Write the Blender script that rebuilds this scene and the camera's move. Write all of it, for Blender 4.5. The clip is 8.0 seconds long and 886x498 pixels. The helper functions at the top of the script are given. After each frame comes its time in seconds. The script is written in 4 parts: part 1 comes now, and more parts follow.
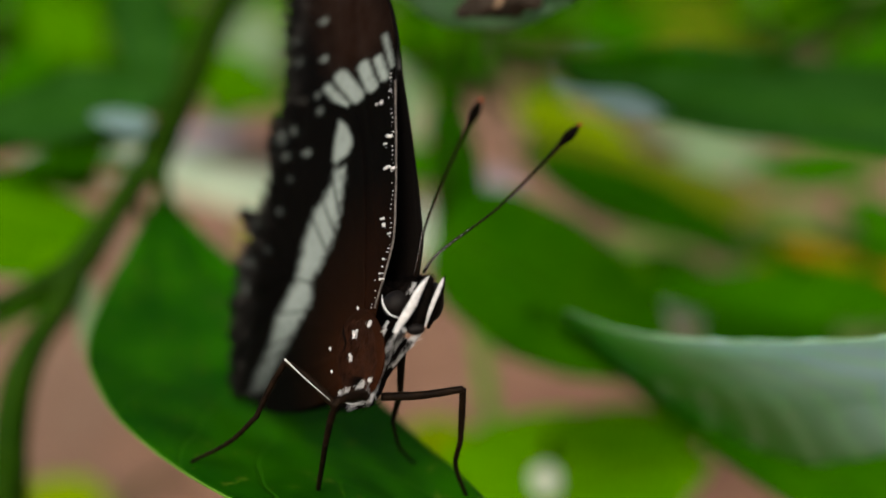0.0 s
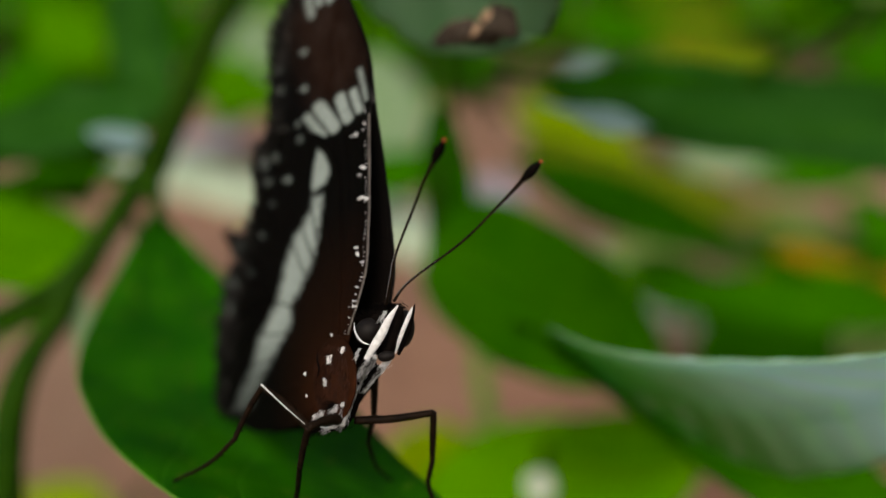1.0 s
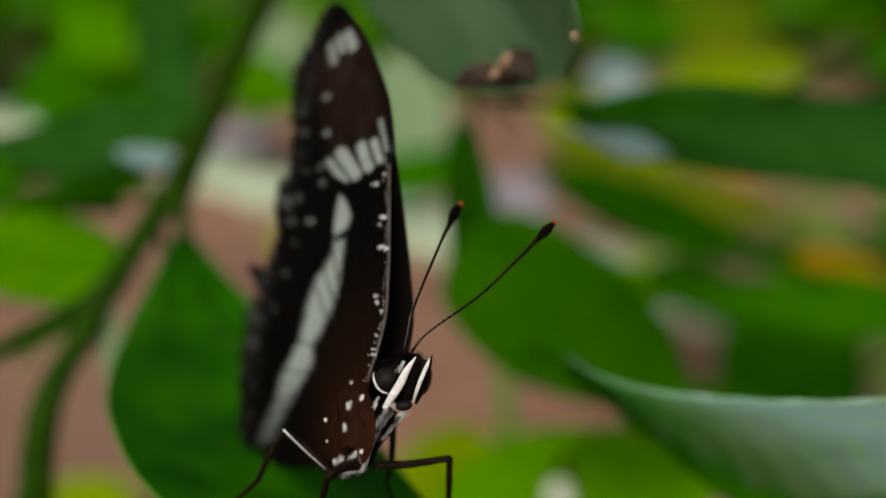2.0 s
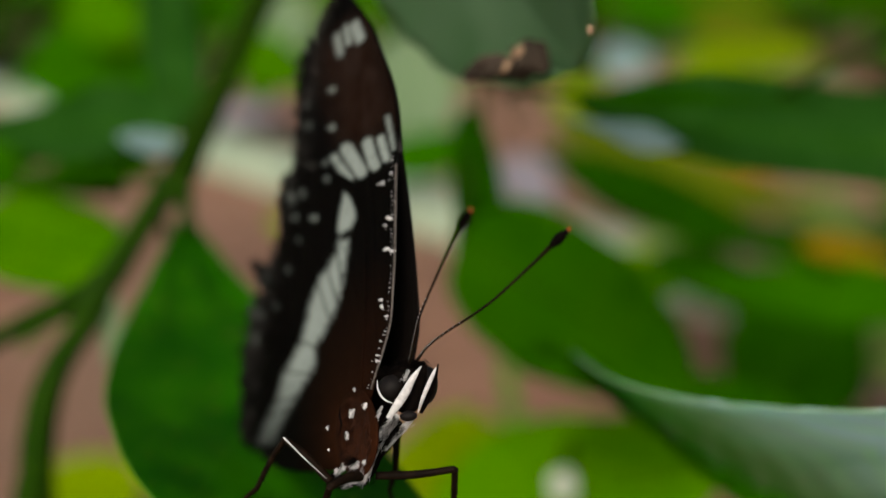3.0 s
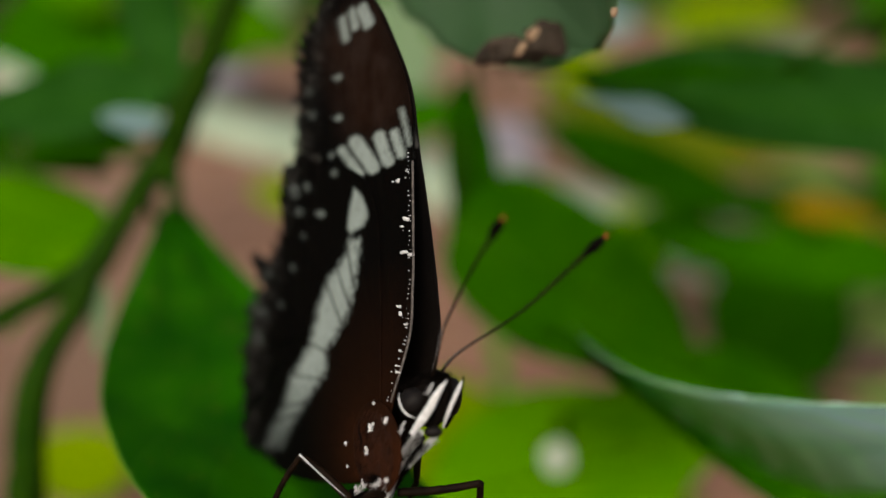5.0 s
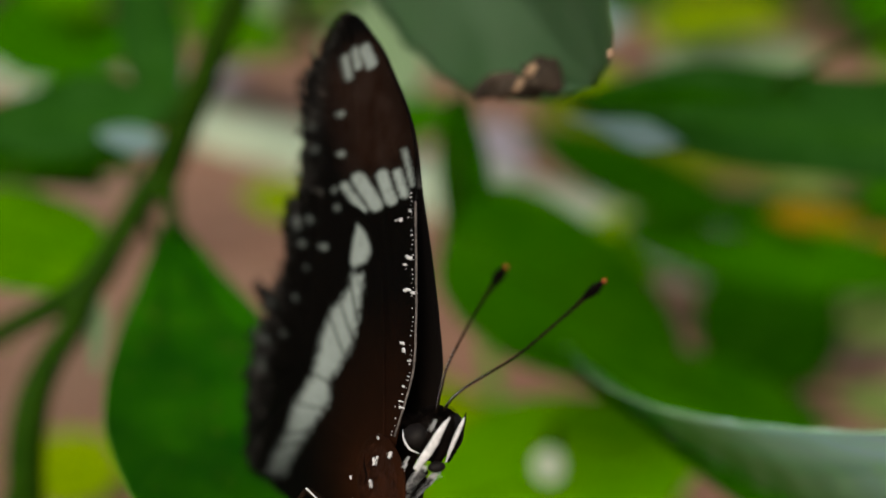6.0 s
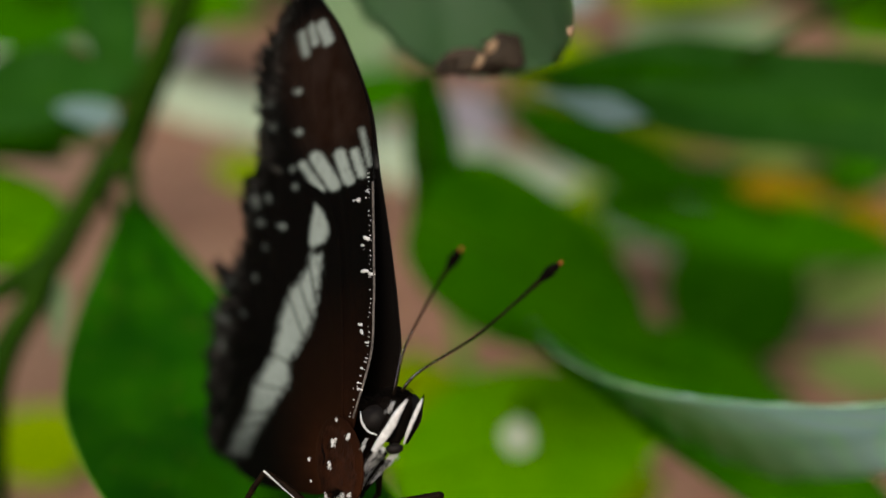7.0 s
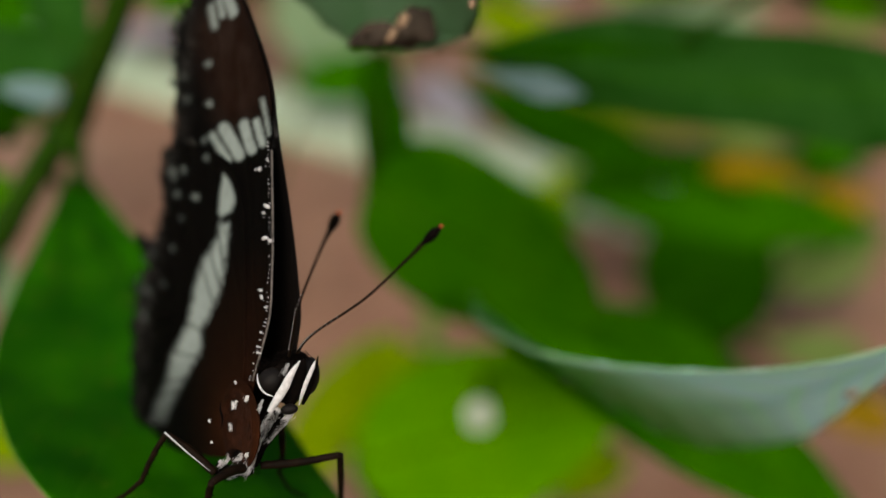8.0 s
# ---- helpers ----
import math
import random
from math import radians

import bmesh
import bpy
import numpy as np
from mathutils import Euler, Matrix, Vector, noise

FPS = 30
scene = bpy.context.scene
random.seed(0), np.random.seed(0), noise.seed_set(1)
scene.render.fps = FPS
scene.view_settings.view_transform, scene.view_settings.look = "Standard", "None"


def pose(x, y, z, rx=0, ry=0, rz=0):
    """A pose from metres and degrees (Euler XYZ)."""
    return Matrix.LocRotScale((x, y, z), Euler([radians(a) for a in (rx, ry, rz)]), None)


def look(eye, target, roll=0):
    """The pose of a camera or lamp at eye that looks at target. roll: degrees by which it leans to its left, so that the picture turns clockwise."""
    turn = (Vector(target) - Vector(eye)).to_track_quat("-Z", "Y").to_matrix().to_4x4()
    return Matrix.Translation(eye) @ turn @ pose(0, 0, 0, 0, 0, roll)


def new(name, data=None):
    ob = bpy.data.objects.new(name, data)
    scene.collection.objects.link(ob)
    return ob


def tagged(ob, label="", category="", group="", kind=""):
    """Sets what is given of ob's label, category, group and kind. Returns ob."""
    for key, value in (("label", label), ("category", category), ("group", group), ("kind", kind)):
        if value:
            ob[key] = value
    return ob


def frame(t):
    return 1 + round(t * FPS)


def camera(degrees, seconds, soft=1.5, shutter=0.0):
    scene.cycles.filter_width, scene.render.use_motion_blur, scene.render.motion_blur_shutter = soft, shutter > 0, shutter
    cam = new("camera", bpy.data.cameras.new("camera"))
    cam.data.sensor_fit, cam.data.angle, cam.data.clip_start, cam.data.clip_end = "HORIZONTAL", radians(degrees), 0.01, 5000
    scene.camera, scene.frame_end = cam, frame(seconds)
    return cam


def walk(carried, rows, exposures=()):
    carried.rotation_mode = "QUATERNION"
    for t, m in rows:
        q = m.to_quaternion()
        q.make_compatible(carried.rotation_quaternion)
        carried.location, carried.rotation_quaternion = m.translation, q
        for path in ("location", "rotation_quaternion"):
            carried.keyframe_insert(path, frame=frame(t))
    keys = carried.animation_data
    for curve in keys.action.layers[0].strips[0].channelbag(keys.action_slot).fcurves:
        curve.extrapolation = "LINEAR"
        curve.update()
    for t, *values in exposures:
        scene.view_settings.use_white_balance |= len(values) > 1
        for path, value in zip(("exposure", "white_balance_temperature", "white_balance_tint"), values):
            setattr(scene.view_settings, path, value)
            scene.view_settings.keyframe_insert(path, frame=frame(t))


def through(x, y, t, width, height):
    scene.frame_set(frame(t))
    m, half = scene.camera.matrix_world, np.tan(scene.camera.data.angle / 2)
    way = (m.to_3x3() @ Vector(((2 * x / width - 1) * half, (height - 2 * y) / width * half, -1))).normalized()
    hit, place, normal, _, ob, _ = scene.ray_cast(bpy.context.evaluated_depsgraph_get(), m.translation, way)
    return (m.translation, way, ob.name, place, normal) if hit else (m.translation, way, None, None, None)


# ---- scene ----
# the camera's frame at the start: x right, y ahead, z up from the first eye
EYE, TILT = 0.45, -20.0
PLAN = pose(0, 0, EYE, TILT)
cam = camera(54.8, 8.0)
PATH = [
    (0.0, 0.00018, 0.00047, 0.00044, 0.20, -0.35, 0.29),
    (0.5, -0.00029, -0.00006, 0.00082, -0.03, 0.20, 0.68),
    (1.0, 0.00330, -0.00236, 0.00300, 0.45, -0.26, 0.37),
    (1.2, 0.00333, -0.00297, 0.00301, 0.63, -0.05, 0.46),
    (2.3, 0.00482, -0.00436, 0.00965, 2.23, -0.73, -0.14),
    (2.5, 0.00738, -0.00246, 0.00924, 1.29, -0.60, -0.39),
    (3.0, 0.00354, -0.00140, 0.01055, 2.38, -1.92, -0.72),
    (3.5, 0.00227, -0.00002, 0.01005, 2.42, -2.62, -0.66),
    (4.0, -0.00046, 0.00073, 0.01332, 1.98, -3.28, -0.25),
    (4.5, 0.00056, 0.00212, 0.01270, 0.83, -4.32, -0.05),
    (4.7, 0.00012, 0.00300, 0.01337, 1.05, -4.34, -0.03),
    (5.8, -0.00107, 0.00307, 0.01662, 0.79, -4.74, 0.09),
    (6.0, -0.00153, 0.00148, 0.01769, 0.32, -4.41, -0.10),
    (6.5, -0.00087, 0.00167, 0.01751, -0.82, -6.12, 0.07),
    (7.0, -0.00012, 0.00215, 0.01854, -1.49, -6.36, -0.03),
    (7.5, 0.00056, 0.00184, 0.01563, -1.60, -8.11, 0.14),
    (8.0, 0.00800, -0.00040, 0.01704, -2.56, -7.35, 0.07),
]
cam.data.dof.use_dof = True
cam.data.dof.focus_distance = 0.0775
cam.data.dof.aperture_fstop = 8.5
walk(cam, [(t, PLAN @ pose(x, y, z, 90 + pitch, roll, yaw)) for t, x, y, z, yaw, pitch, roll in PATH], exposures=[(0.0, 0.71, 6750, 6), (1.0, 0.62, 6750, 6), (2.5, 0.53, 6750, 6), (8.0, 0.53, 6750, 6)])

# ---- light: bright overcast sky over a shaded garden ----
world = bpy.data.worlds.new("sky")
scene.world = world
world.use_nodes = True
wn, wl = world.node_tree.nodes, world.node_tree.links
sky = wn.new("ShaderNodeTexSky")
sky.sky_type, sky.sun_disc = "NISHITA", False
sky.dust_density, sky.ozone_density = 7.0, 0.4
sky.sun_elevation, sky.sun_rotation = radians(50), radians(198)
wn["Background"].inputs["Strength"].default_value = 0.098
wl.new(sky.outputs["Color"], wn["Background"].inputs["Color"])
sun = new("sun", bpy.data.lights.new("sun", "SUN"))
sun.data.energy, sun.data.angle, sun.data.color = 1.0, radians(40), (1.0, 0.96, 0.9)
sun.matrix_world = look((-0.25, -0.68, 1.35), (0, 0.1, 0.4))


# ---- materials ----
def material(name):
    m = bpy.data.materials.new(name)
    m.use_nodes = True
    return m, m.node_tree.nodes, m.node_tree.links, m.node_tree.nodes["Principled BSDF"]


def maths(nodes, links, op, a, b=None, clamp=False):
    n = nodes.new("ShaderNodeMath")
    n.operation, n.use_clamp = op, clamp
    for i, v in enumerate((a, b)):
        if v is None:
            continue
        if isinstance(v, (int, float)):
            n.inputs[i].default_value = v
        else:
            links.new(v, n.inputs[i])
    return n.outputs[0]


def noise_of(nodes, links, scale, detail=4.0, rough=0.6, coords="Object"):
    tc, n = nodes.new("ShaderNodeTexCoord"), nodes.new("ShaderNodeTexNoise")
    n.inputs["Scale"].default_value, n.inputs["Detail"].default_value, n.inputs["Roughness"].default_value = scale, detail, rough
    links.new(tc.outputs[coords], n.inputs["Vector"])
    return n.outputs["Fac"]


def ramp_of(nodes, links, fac, stops):
    r = nodes.new("ShaderNodeValToRGB")
    while len(r.color_ramp.elements) < len(stops):
        r.color_ramp.elements.new(0.5)
    for e, (p, c) in zip(r.color_ramp.elements, stops):
        e.position, e.color = p, (*c, 1)
    links.new(fac, r.inputs["Fac"])
    return r.outputs["Color"]


def mix_of(nodes, links, fac, a, b, blend="MIX"):
    n = nodes.new("ShaderNodeMix")
    n.data_type, n.blend_type = "RGBA", blend
    for sock, v in ((n.inputs[0], fac), (n.inputs[6], a), (n.inputs[7], b)):
        if isinstance(v, tuple):
            sock.default_value = (*v, 1)
        elif isinstance(v, (int, float)):
            sock.default_value = v
        else:
            links.new(v, sock)
    return n.outputs[2]


def bump_of(nodes, links, height, strength, distance, bsdf):
    b = nodes.new("ShaderNodeBump")
    b.inputs["Strength"].default_value, b.inputs["Distance"].default_value = strength, distance
    links.new(height, b.inputs["Height"])
    links.new(b.outputs["Normal"], bsdf.inputs["Normal"])


def leaf_material(name, dark, light, veins=9.0, vein_colour=(0.16, 0.3, 0.06), rough=0.42, through=0.3, glow=(0.12, 0.36, 0.0), fine=1.0, tip=None, spec=0.0, vein_mix=0.1, vein_width=0.045, fleck=0.9):
    """Leaf blade: mottled green, paler side veins that sweep towards the tip, light passing through."""
    m, nodes, links, bsdf = material(name)
    uv = nodes.new("ShaderNodeUVMap")
    sep = nodes.new("ShaderNodeSeparateXYZ")
    links.new(uv.outputs["UV"], sep.inputs[0])
    s, q = sep.outputs[0], maths(nodes, links, "ABSOLUTE", sep.outputs[1])
    wob = maths(nodes, links, "MULTIPLY", noise_of(nodes, links, 60 * fine, 2), 0.5)
    run = maths(nodes, links, "SUBTRACT", maths(nodes, links, "MULTIPLY", s, veins), maths(nodes, links, "MULTIPLY", q, 1.7))
    fr = maths(nodes, links, "FRACT", maths(nodes, links, "ADD", run, wob))
    tri = maths(nodes, links, "ABSOLUTE", maths(nodes, links, "SUBTRACT", fr, 0.5))
    line = maths(nodes, links, "MULTIPLY", maths(nodes, links, "SUBTRACT", vein_width, tri), 1.0 / vein_width, True)
    mott = noise_of(nodes, links, 70 * fine, 5, 0.62)
    speck = noise_of(nodes, links, 420 * fine, 3, 0.6)
    base = ramp_of(nodes, links, mott, [(0.3, dark), (0.7, light)])
    base = mix_of(nodes, links, maths(nodes, links, "MULTIPLY", maths(nodes, links, "SUBTRACT", speck, 0.62), fleck, True), base, (0.16, 0.22, 0.02))
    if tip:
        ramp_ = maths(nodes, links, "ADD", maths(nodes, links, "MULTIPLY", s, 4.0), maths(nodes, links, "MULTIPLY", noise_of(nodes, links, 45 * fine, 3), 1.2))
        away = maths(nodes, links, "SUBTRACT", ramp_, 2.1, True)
        # bluish-white sky sheen painted into the colour, stronger towards the base
        base_sheen = maths(nodes, links, "MULTIPLY", maths(nodes, links, "SUBTRACT", 0.6, s), 4.0, True)
        base = mix_of(nodes, links, base_sheen, base, (0.6, 0.8, 0.79))
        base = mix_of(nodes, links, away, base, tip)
    base = mix_of(nodes, links, maths(nodes, links, "MULTIPLY", line, vein_mix), base, vein_colour)
    bsdf.inputs["Specular IOR Level"].default_value = spec
    links.new(base, bsdf.inputs["Base Color"])
    links.new(maths(nodes, links, "ADD", maths(nodes, links, "MULTIPLY", mott, 0.25), rough - 0.12), bsdf.inputs["Roughness"])
    h = maths(nodes, links, "ADD", maths(nodes, links, "MULTIPLY", line, -0.6), maths(nodes, links, "MULTIPLY", speck, 0.35))
    bump_of(nodes, links, h, 0.35, 0.0006, bsdf)
    tl, mx = nodes.new("ShaderNodeBsdfTranslucent"), nodes.new("ShaderNodeMixShader")
    lit = mix_of(nodes, links, mott, glow, tuple(0.6 * g for g in glow))
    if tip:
        # the painted sheen again, in the translucent colour
        lit = mix_of(nodes, links, base_sheen, lit, (0.6, 0.88, 0.84))
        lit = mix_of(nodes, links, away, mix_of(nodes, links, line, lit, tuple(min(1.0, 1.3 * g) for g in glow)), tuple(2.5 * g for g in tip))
    links.new(lit, tl.inputs["Color"])
    mx.inputs[0].default_value = through
    links.new(bsdf.outputs[0], mx.inputs[1])
    links.new(tl.outputs[0], mx.inputs[2])
    links.new(mx.outputs[0], nodes["Material Output"].inputs["Surface"])
    return m


LEAF = leaf_material("leaf_deep_green", (0.012, 0.088, 0.0), (0.034, 0.148, 0.0), glow=(0.10, 0.36, 0.0))
LEAF_PERCH = leaf_material("leaf_perch_green", (0.0028, 0.043, 0.0), (0.0175, 0.112, 0.0), 9.0, (0.06, 0.2, 0.01), rough=0.5, spec=0.015, fleck=3.2, vein_mix=0.12, through=0.2, glow=(0.07, 0.36, 0.0))
LEAF_DARK = leaf_material("leaf_dark_green", (0.0045, 0.036, 0.0), (0.012, 0.068, 0.0), through=0.14, rough=0.45, glow=(0.1, 0.3, 0.0))
LEAF_HANG = leaf_material("leaf_hanging", (0.07, 0.165, 0.07), (0.16, 0.28, 0.16), through=0.5, rough=0.4, glow=(0.34, 0.6, 0.28), spec=0.3, vein_colour=(0.08, 0.16, 0.09), vein_mix=0.3)
LEAF_LONG = leaf_material("leaf_long_blue_green", (0.008, 0.045, 0.003), (0.02, 0.078, 0.01), through=0.16, rough=0.42, glow=(0.08, 0.28, 0.02))
LEAF_OLIVE = leaf_material("leaf_olive", (0.06, 0.1, 0.002), (0.13, 0.16, 0.008), through=0.25, glow=(0.25, 0.3, 0.02))
LEAF_BRIGHT = leaf_material("leaf_bright_green", (0.035, 0.15, 0.0), (0.075, 0.22, 0.0), through=0.3, glow=(0.17, 0.42, 0.0))
LEAF_SPLASH = leaf_material("leaf_sunny_green", (0.065, 0.24, 0.0), (0.14, 0.37, 0.0), through=0.35, glow=(0.25, 0.5, 0.0))
LEAF_PALE = leaf_material("leaf_pale_underside_sheen", (0.24, 0.47, 0.27), (0.52, 0.73, 0.62), 13.0, vein_colour=(0.8, 0.92, 0.9), vein_mix=0.34, vein_width=0.2, rough=0.3, through=0.62, glow=(0.36, 0.72, 0.42), tip=(0.05, 0.2, 0.025), spec=0.6)
LEAF_YELLOW = leaf_material("leaf_yellow", (0.16, 0.1, 0.004), (0.27, 0.165, 0.006), vein_colour=(0.5, 0.35, 0.08), through=0.2, glow=(0.5, 0.3, 0.02))
LEAF_YELLOWISH = leaf_material("leaf_yellow_green", (0.11, 0.2, 0.0), (0.2, 0.29, 0.002), through=0.3, glow=(0.4, 0.5, 0.01))
LEAF_BLEACHED = leaf_material("leaf_bleached", (0.10, 0.175, 0.085), (0.19, 0.26, 0.15), vein_colour=(0.5, 0.5, 0.4), through=0.1, glow=(0.4, 0.5, 0.3))
# painted sky sheen for two near blades; also colours a teal leaf farther off
LEAF_TEAL_SHEEN = leaf_material("leaf_teal_sheen", (0.11, 0.2, 0.18), (0.26, 0.36, 0.38), vein_colour=(0.6, 0.7, 0.7), rough=0.3, through=0.2, glow=(0.4, 0.55, 0.5))
# for the blades that stand in for grey-mauve paving
PAVING_MAUVE = leaf_material("paving_grey_mauve", (0.2, 0.185, 0.21), (0.29, 0.27, 0.31), vein_colour=(0.5, 0.45, 0.45), through=0.1, glow=(0.4, 0.35, 0.3))
LEAF_FADED = leaf_material("leaf_faded", (0.085, 0.135, 0.03), (0.15, 0.2, 0.06), vein_colour=(0.3, 0.4, 0.2), through=0.2, glow=(0.25, 0.4, 0.15))
LEAF_ORANGE = leaf_material("leaf_orange", (0.3, 0.1, 0.02), (0.45, 0.18, 0.04), vein_colour=(0.5, 0.35, 0.08), through=0.2, glow=(0.5, 0.2, 0.02))


def plain_material(name, dark, light, scale, rough, bump=0.0, size=0.0005, metal=0.0, spec=0.15):
    m, nodes, links, bsdf = material(name)
    n = noise_of(nodes, links, scale, 6)
    links.new(ramp_of(nodes, links, n, [(0.3, dark), (0.7, light)]), bsdf.inputs["Base Color"])
    bsdf.inputs["Roughness"].default_value, bsdf.inputs["Metallic"].default_value = rough, metal
    bsdf.inputs["Specular IOR Level"].default_value = spec
    if bump:
        bump_of(nodes, links, n, bump, size, bsdf)
    return m


STEM = plain_material("green_stem", (0.006, 0.027, 0.0), (0.017, 0.05, 0.001), 120, 0.5, 0.4, 0.0008, spec=0.03)
TWIG = plain_material("green_brown_twig", (0.006, 0.023, 0.0), (0.016, 0.042, 0.001), 150, 0.7, 0.6, 0.0008, spec=0.03)
DRIED = plain_material("dried_brown", (0.010, 0.008, 0.006), (0.075, 0.055, 0.04), 320, 0.8, 0.8, 0.001)
RIB = plain_material("leaf_rib", (0.016, 0.08, 0.002), (0.036, 0.125, 0.005), 200, 0.5, spec=0.02)
RIM = plain_material("leaf_rim", (0.05, 0.15, 0.01), (0.11, 0.22, 0.03), 300, 0.5, spec=0.02)
RIM_PALE = plain_material("leaf_rim_pale", (0.12, 0.28, 0.12), (0.28, 0.45, 0.28), 300, 0.5)
BODY = plain_material("black_scales", (0.0013, 0.0011, 0.0009), (0.005, 0.0032, 0.0026), 1500, 0.8, 0.6, 0.0002, spec=0.03)
RUST = plain_material("rust_brown_fur", (0.009, 0.003, 0.0012), (0.042, 0.0122, 0.0043), 500, 0.7, 0.9, 0.0003)
WHITE = plain_material("white_scales", (0.46, 0.46, 0.47), (0.7, 0.7, 0.72), 2500, 0.75, 0.5, 0.0001)
LEGS = plain_material("leg_chitin", (0.0025, 0.0016, 0.001), (0.014, 0.0075, 0.004), 1200, 0.6, 0.3, 0.0001, spec=0.05)
EYE_MAT = plain_material("compound_eye", (0.003, 0.0026, 0.0024), (0.0085, 0.0065, 0.006), 900, 0.55, 0.5, 0.00005, spec=0.1)
TIP = plain_material("orange_tip", (0.2, 0.04, 0.01), (0.4, 0.09, 0.025), 2000, 0.6)
SCAR = plain_material("dried_rim", (0.14, 0.08, 0.045), (0.42, 0.3, 0.2), 1500, 0.8)
EGG = plain_material("pale_spot", (0.45, 0.52, 0.38), (0.65, 0.7, 0.56), 90, 0.7)


KERB = plain_material("mossy_concrete", (0.235, 0.3, 0.21), (0.36, 0.425, 0.315), 9, 0.9, 0.5, 0.004)
FRINGE = plain_material("fringe_scales", (0.06, 0.06, 0.055), (0.2, 0.2, 0.18), 900, 0.8, spec=0.03)


def wing_material(name, black, brown, pale, rust):
    """Scaled wing: the colour attribute holds white (red), brown (green), dull grey (blue) and rust (alpha)."""
    m, nodes, links, bsdf = material(name)
    at_ = nodes.new("ShaderNodeAttribute")
    at_.attribute_name = "pattern"
    sep = nodes.new("ShaderNodeSeparateColor")
    links.new(at_.outputs["Color"], sep.inputs[0])
    grain = noise_of(nodes, links, 3500, 3, 0.7)
    cloud = noise_of(nodes, links, 350, 4, 0.6)
    base = mix_of(nodes, links, maths(nodes, links, "MULTIPLY", sep.outputs[1], maths(nodes, links, "ADD", cloud, 0.45), True), black, brown)
    base = mix_of(nodes, links, maths(nodes, links, "MULTIPLY", sep.outputs[2], maths(nodes, links, "MULTIPLY", maths(nodes, links, "SUBTRACT", cloud, 0.35), 3.0, True)), base, (0.16, 0.15, 0.14))
    base = mix_of(nodes, links, maths(nodes, links, "MULTIPLY", at_.outputs["Alpha"], maths(nodes, links, "ADD", cloud, 0.4), True), base, rust)
    white = mix_of(nodes, links, grain, pale, tuple(0.75 * c for c in pale))
    dust = maths(nodes, links, "ADD", maths(nodes, links, "MULTIPLY", noise_of(nodes, links, 900, 5, 0.75), 1.1), 0.42)
    base = mix_of(nodes, links, maths(nodes, links, "MULTIPLY", sep.outputs[0], dust, True), base, white)
    links.new(base, bsdf.inputs["Base Color"])
    bsdf.inputs["Roughness"].default_value = 0.72
    bsdf.inputs["Specular IOR Level"].default_value = 0.03
    bump_of(nodes, links, grain, 0.5, 0.00008, bsdf)
    return m


WING = wing_material("wing_underside", (0.0009, 0.0007, 0.0005), (0.0105, 0.0035, 0.0013), (0.262, 0.31, 0.295), (0.036, 0.0104, 0.0037))
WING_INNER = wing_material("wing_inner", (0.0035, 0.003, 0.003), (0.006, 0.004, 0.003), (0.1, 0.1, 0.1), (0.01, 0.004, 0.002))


def ground_material():
    """Worn pinkish brick-dust paving with soil in patches."""
    m, nodes, links, bsdf = material("paving_earth")
    big, mid, fine = noise_of(nodes, links, 3.0, 3), noise_of(nodes, links, 14.0, 5), noise_of(nodes, links, 160.0, 5)
    c = ramp_of(nodes, links, mid, [(0.3, (0.162, 0.078, 0.044)), (0.55, (0.228, 0.116, 0.068)), (0.75, (0.285, 0.172, 0.108))])
    c = mix_of(nodes, links, maths(nodes, links, "MULTIPLY", maths(nodes, links, "SUBTRACT", big, 0.5), 3.0, True), c, (0.2, 0.145, 0.098))
    c = mix_of(nodes, links, maths(nodes, links, "MULTIPLY", fine, 0.3), c, (0.1, 0.06, 0.045))
    # darker, greyer ground beside the shrub, at the near left
    tc, sep = nodes.new("ShaderNodeTexCoord"), nodes.new("ShaderNodeSeparateXYZ")
    links.new(tc.outputs["Object"], sep.inputs[0])
    stray = maths(nodes, links, "MULTIPLY", maths(nodes, links, "SUBTRACT", noise_of(nodes, links, 1.6, 4), 0.5), 1.6)
    side = maths(nodes, links, "MULTIPLY", maths(nodes, links, "SUBTRACT", maths(nodes, links, "ADD", stray, -0.06), sep.outputs[0]), 2.5, True)
    near = maths(nodes, links, "MULTIPLY", maths(nodes, links, "SUBTRACT", maths(nodes, links, "ADD", stray, 1.05), sep.outputs[1]), 2.0, True)
    near_left = maths(nodes, links, "MULTIPLY", maths(nodes, links, "MULTIPLY", side, near), maths(nodes, links, "ADD", mid, 0.35), True)
    c = mix_of(nodes, links, near_left, c, (0.135, 0.08, 0.05))
    links.new(c, bsdf.inputs["Base Color"])
    bsdf.inputs["Roughness"].default_value = 0.9
    bump_of(nodes, links, fine, 0.6, 0.004, bsdf)
    return m


GROUND = ground_material()


# ---- building helpers ----
def part(name, bm, mat, parent=None, label="", smooth=True, plan=True):
    me = bpy.data.meshes.new(name)
    if plan:
        bm.transform(PLAN)
    bm.to_mesh(me)
    bm.free()
    if smooth:
        me.polygons.foreach_set("use_smooth", [True] * len(me.polygons))
    for mt in (mat if isinstance(mat, (list, tuple)) else (mat,)):
        me.materials.append(mt)
    ob = new(name, me)
    if parent is not None:
        ob.parent = parent
        ob.matrix_parent_inverse = parent.matrix_world.inverted()
    if label:
        ob["label"] = label
    return ob


def root(name, p, label, category, group="", kind=""):
    e = new(name)
    e.empty_display_size = 0.005
    e.matrix_world = Matrix.Translation(PLAN @ Vector(p))
    bpy.context.view_layer.update()
    return tagged(e, label, category, group, kind)


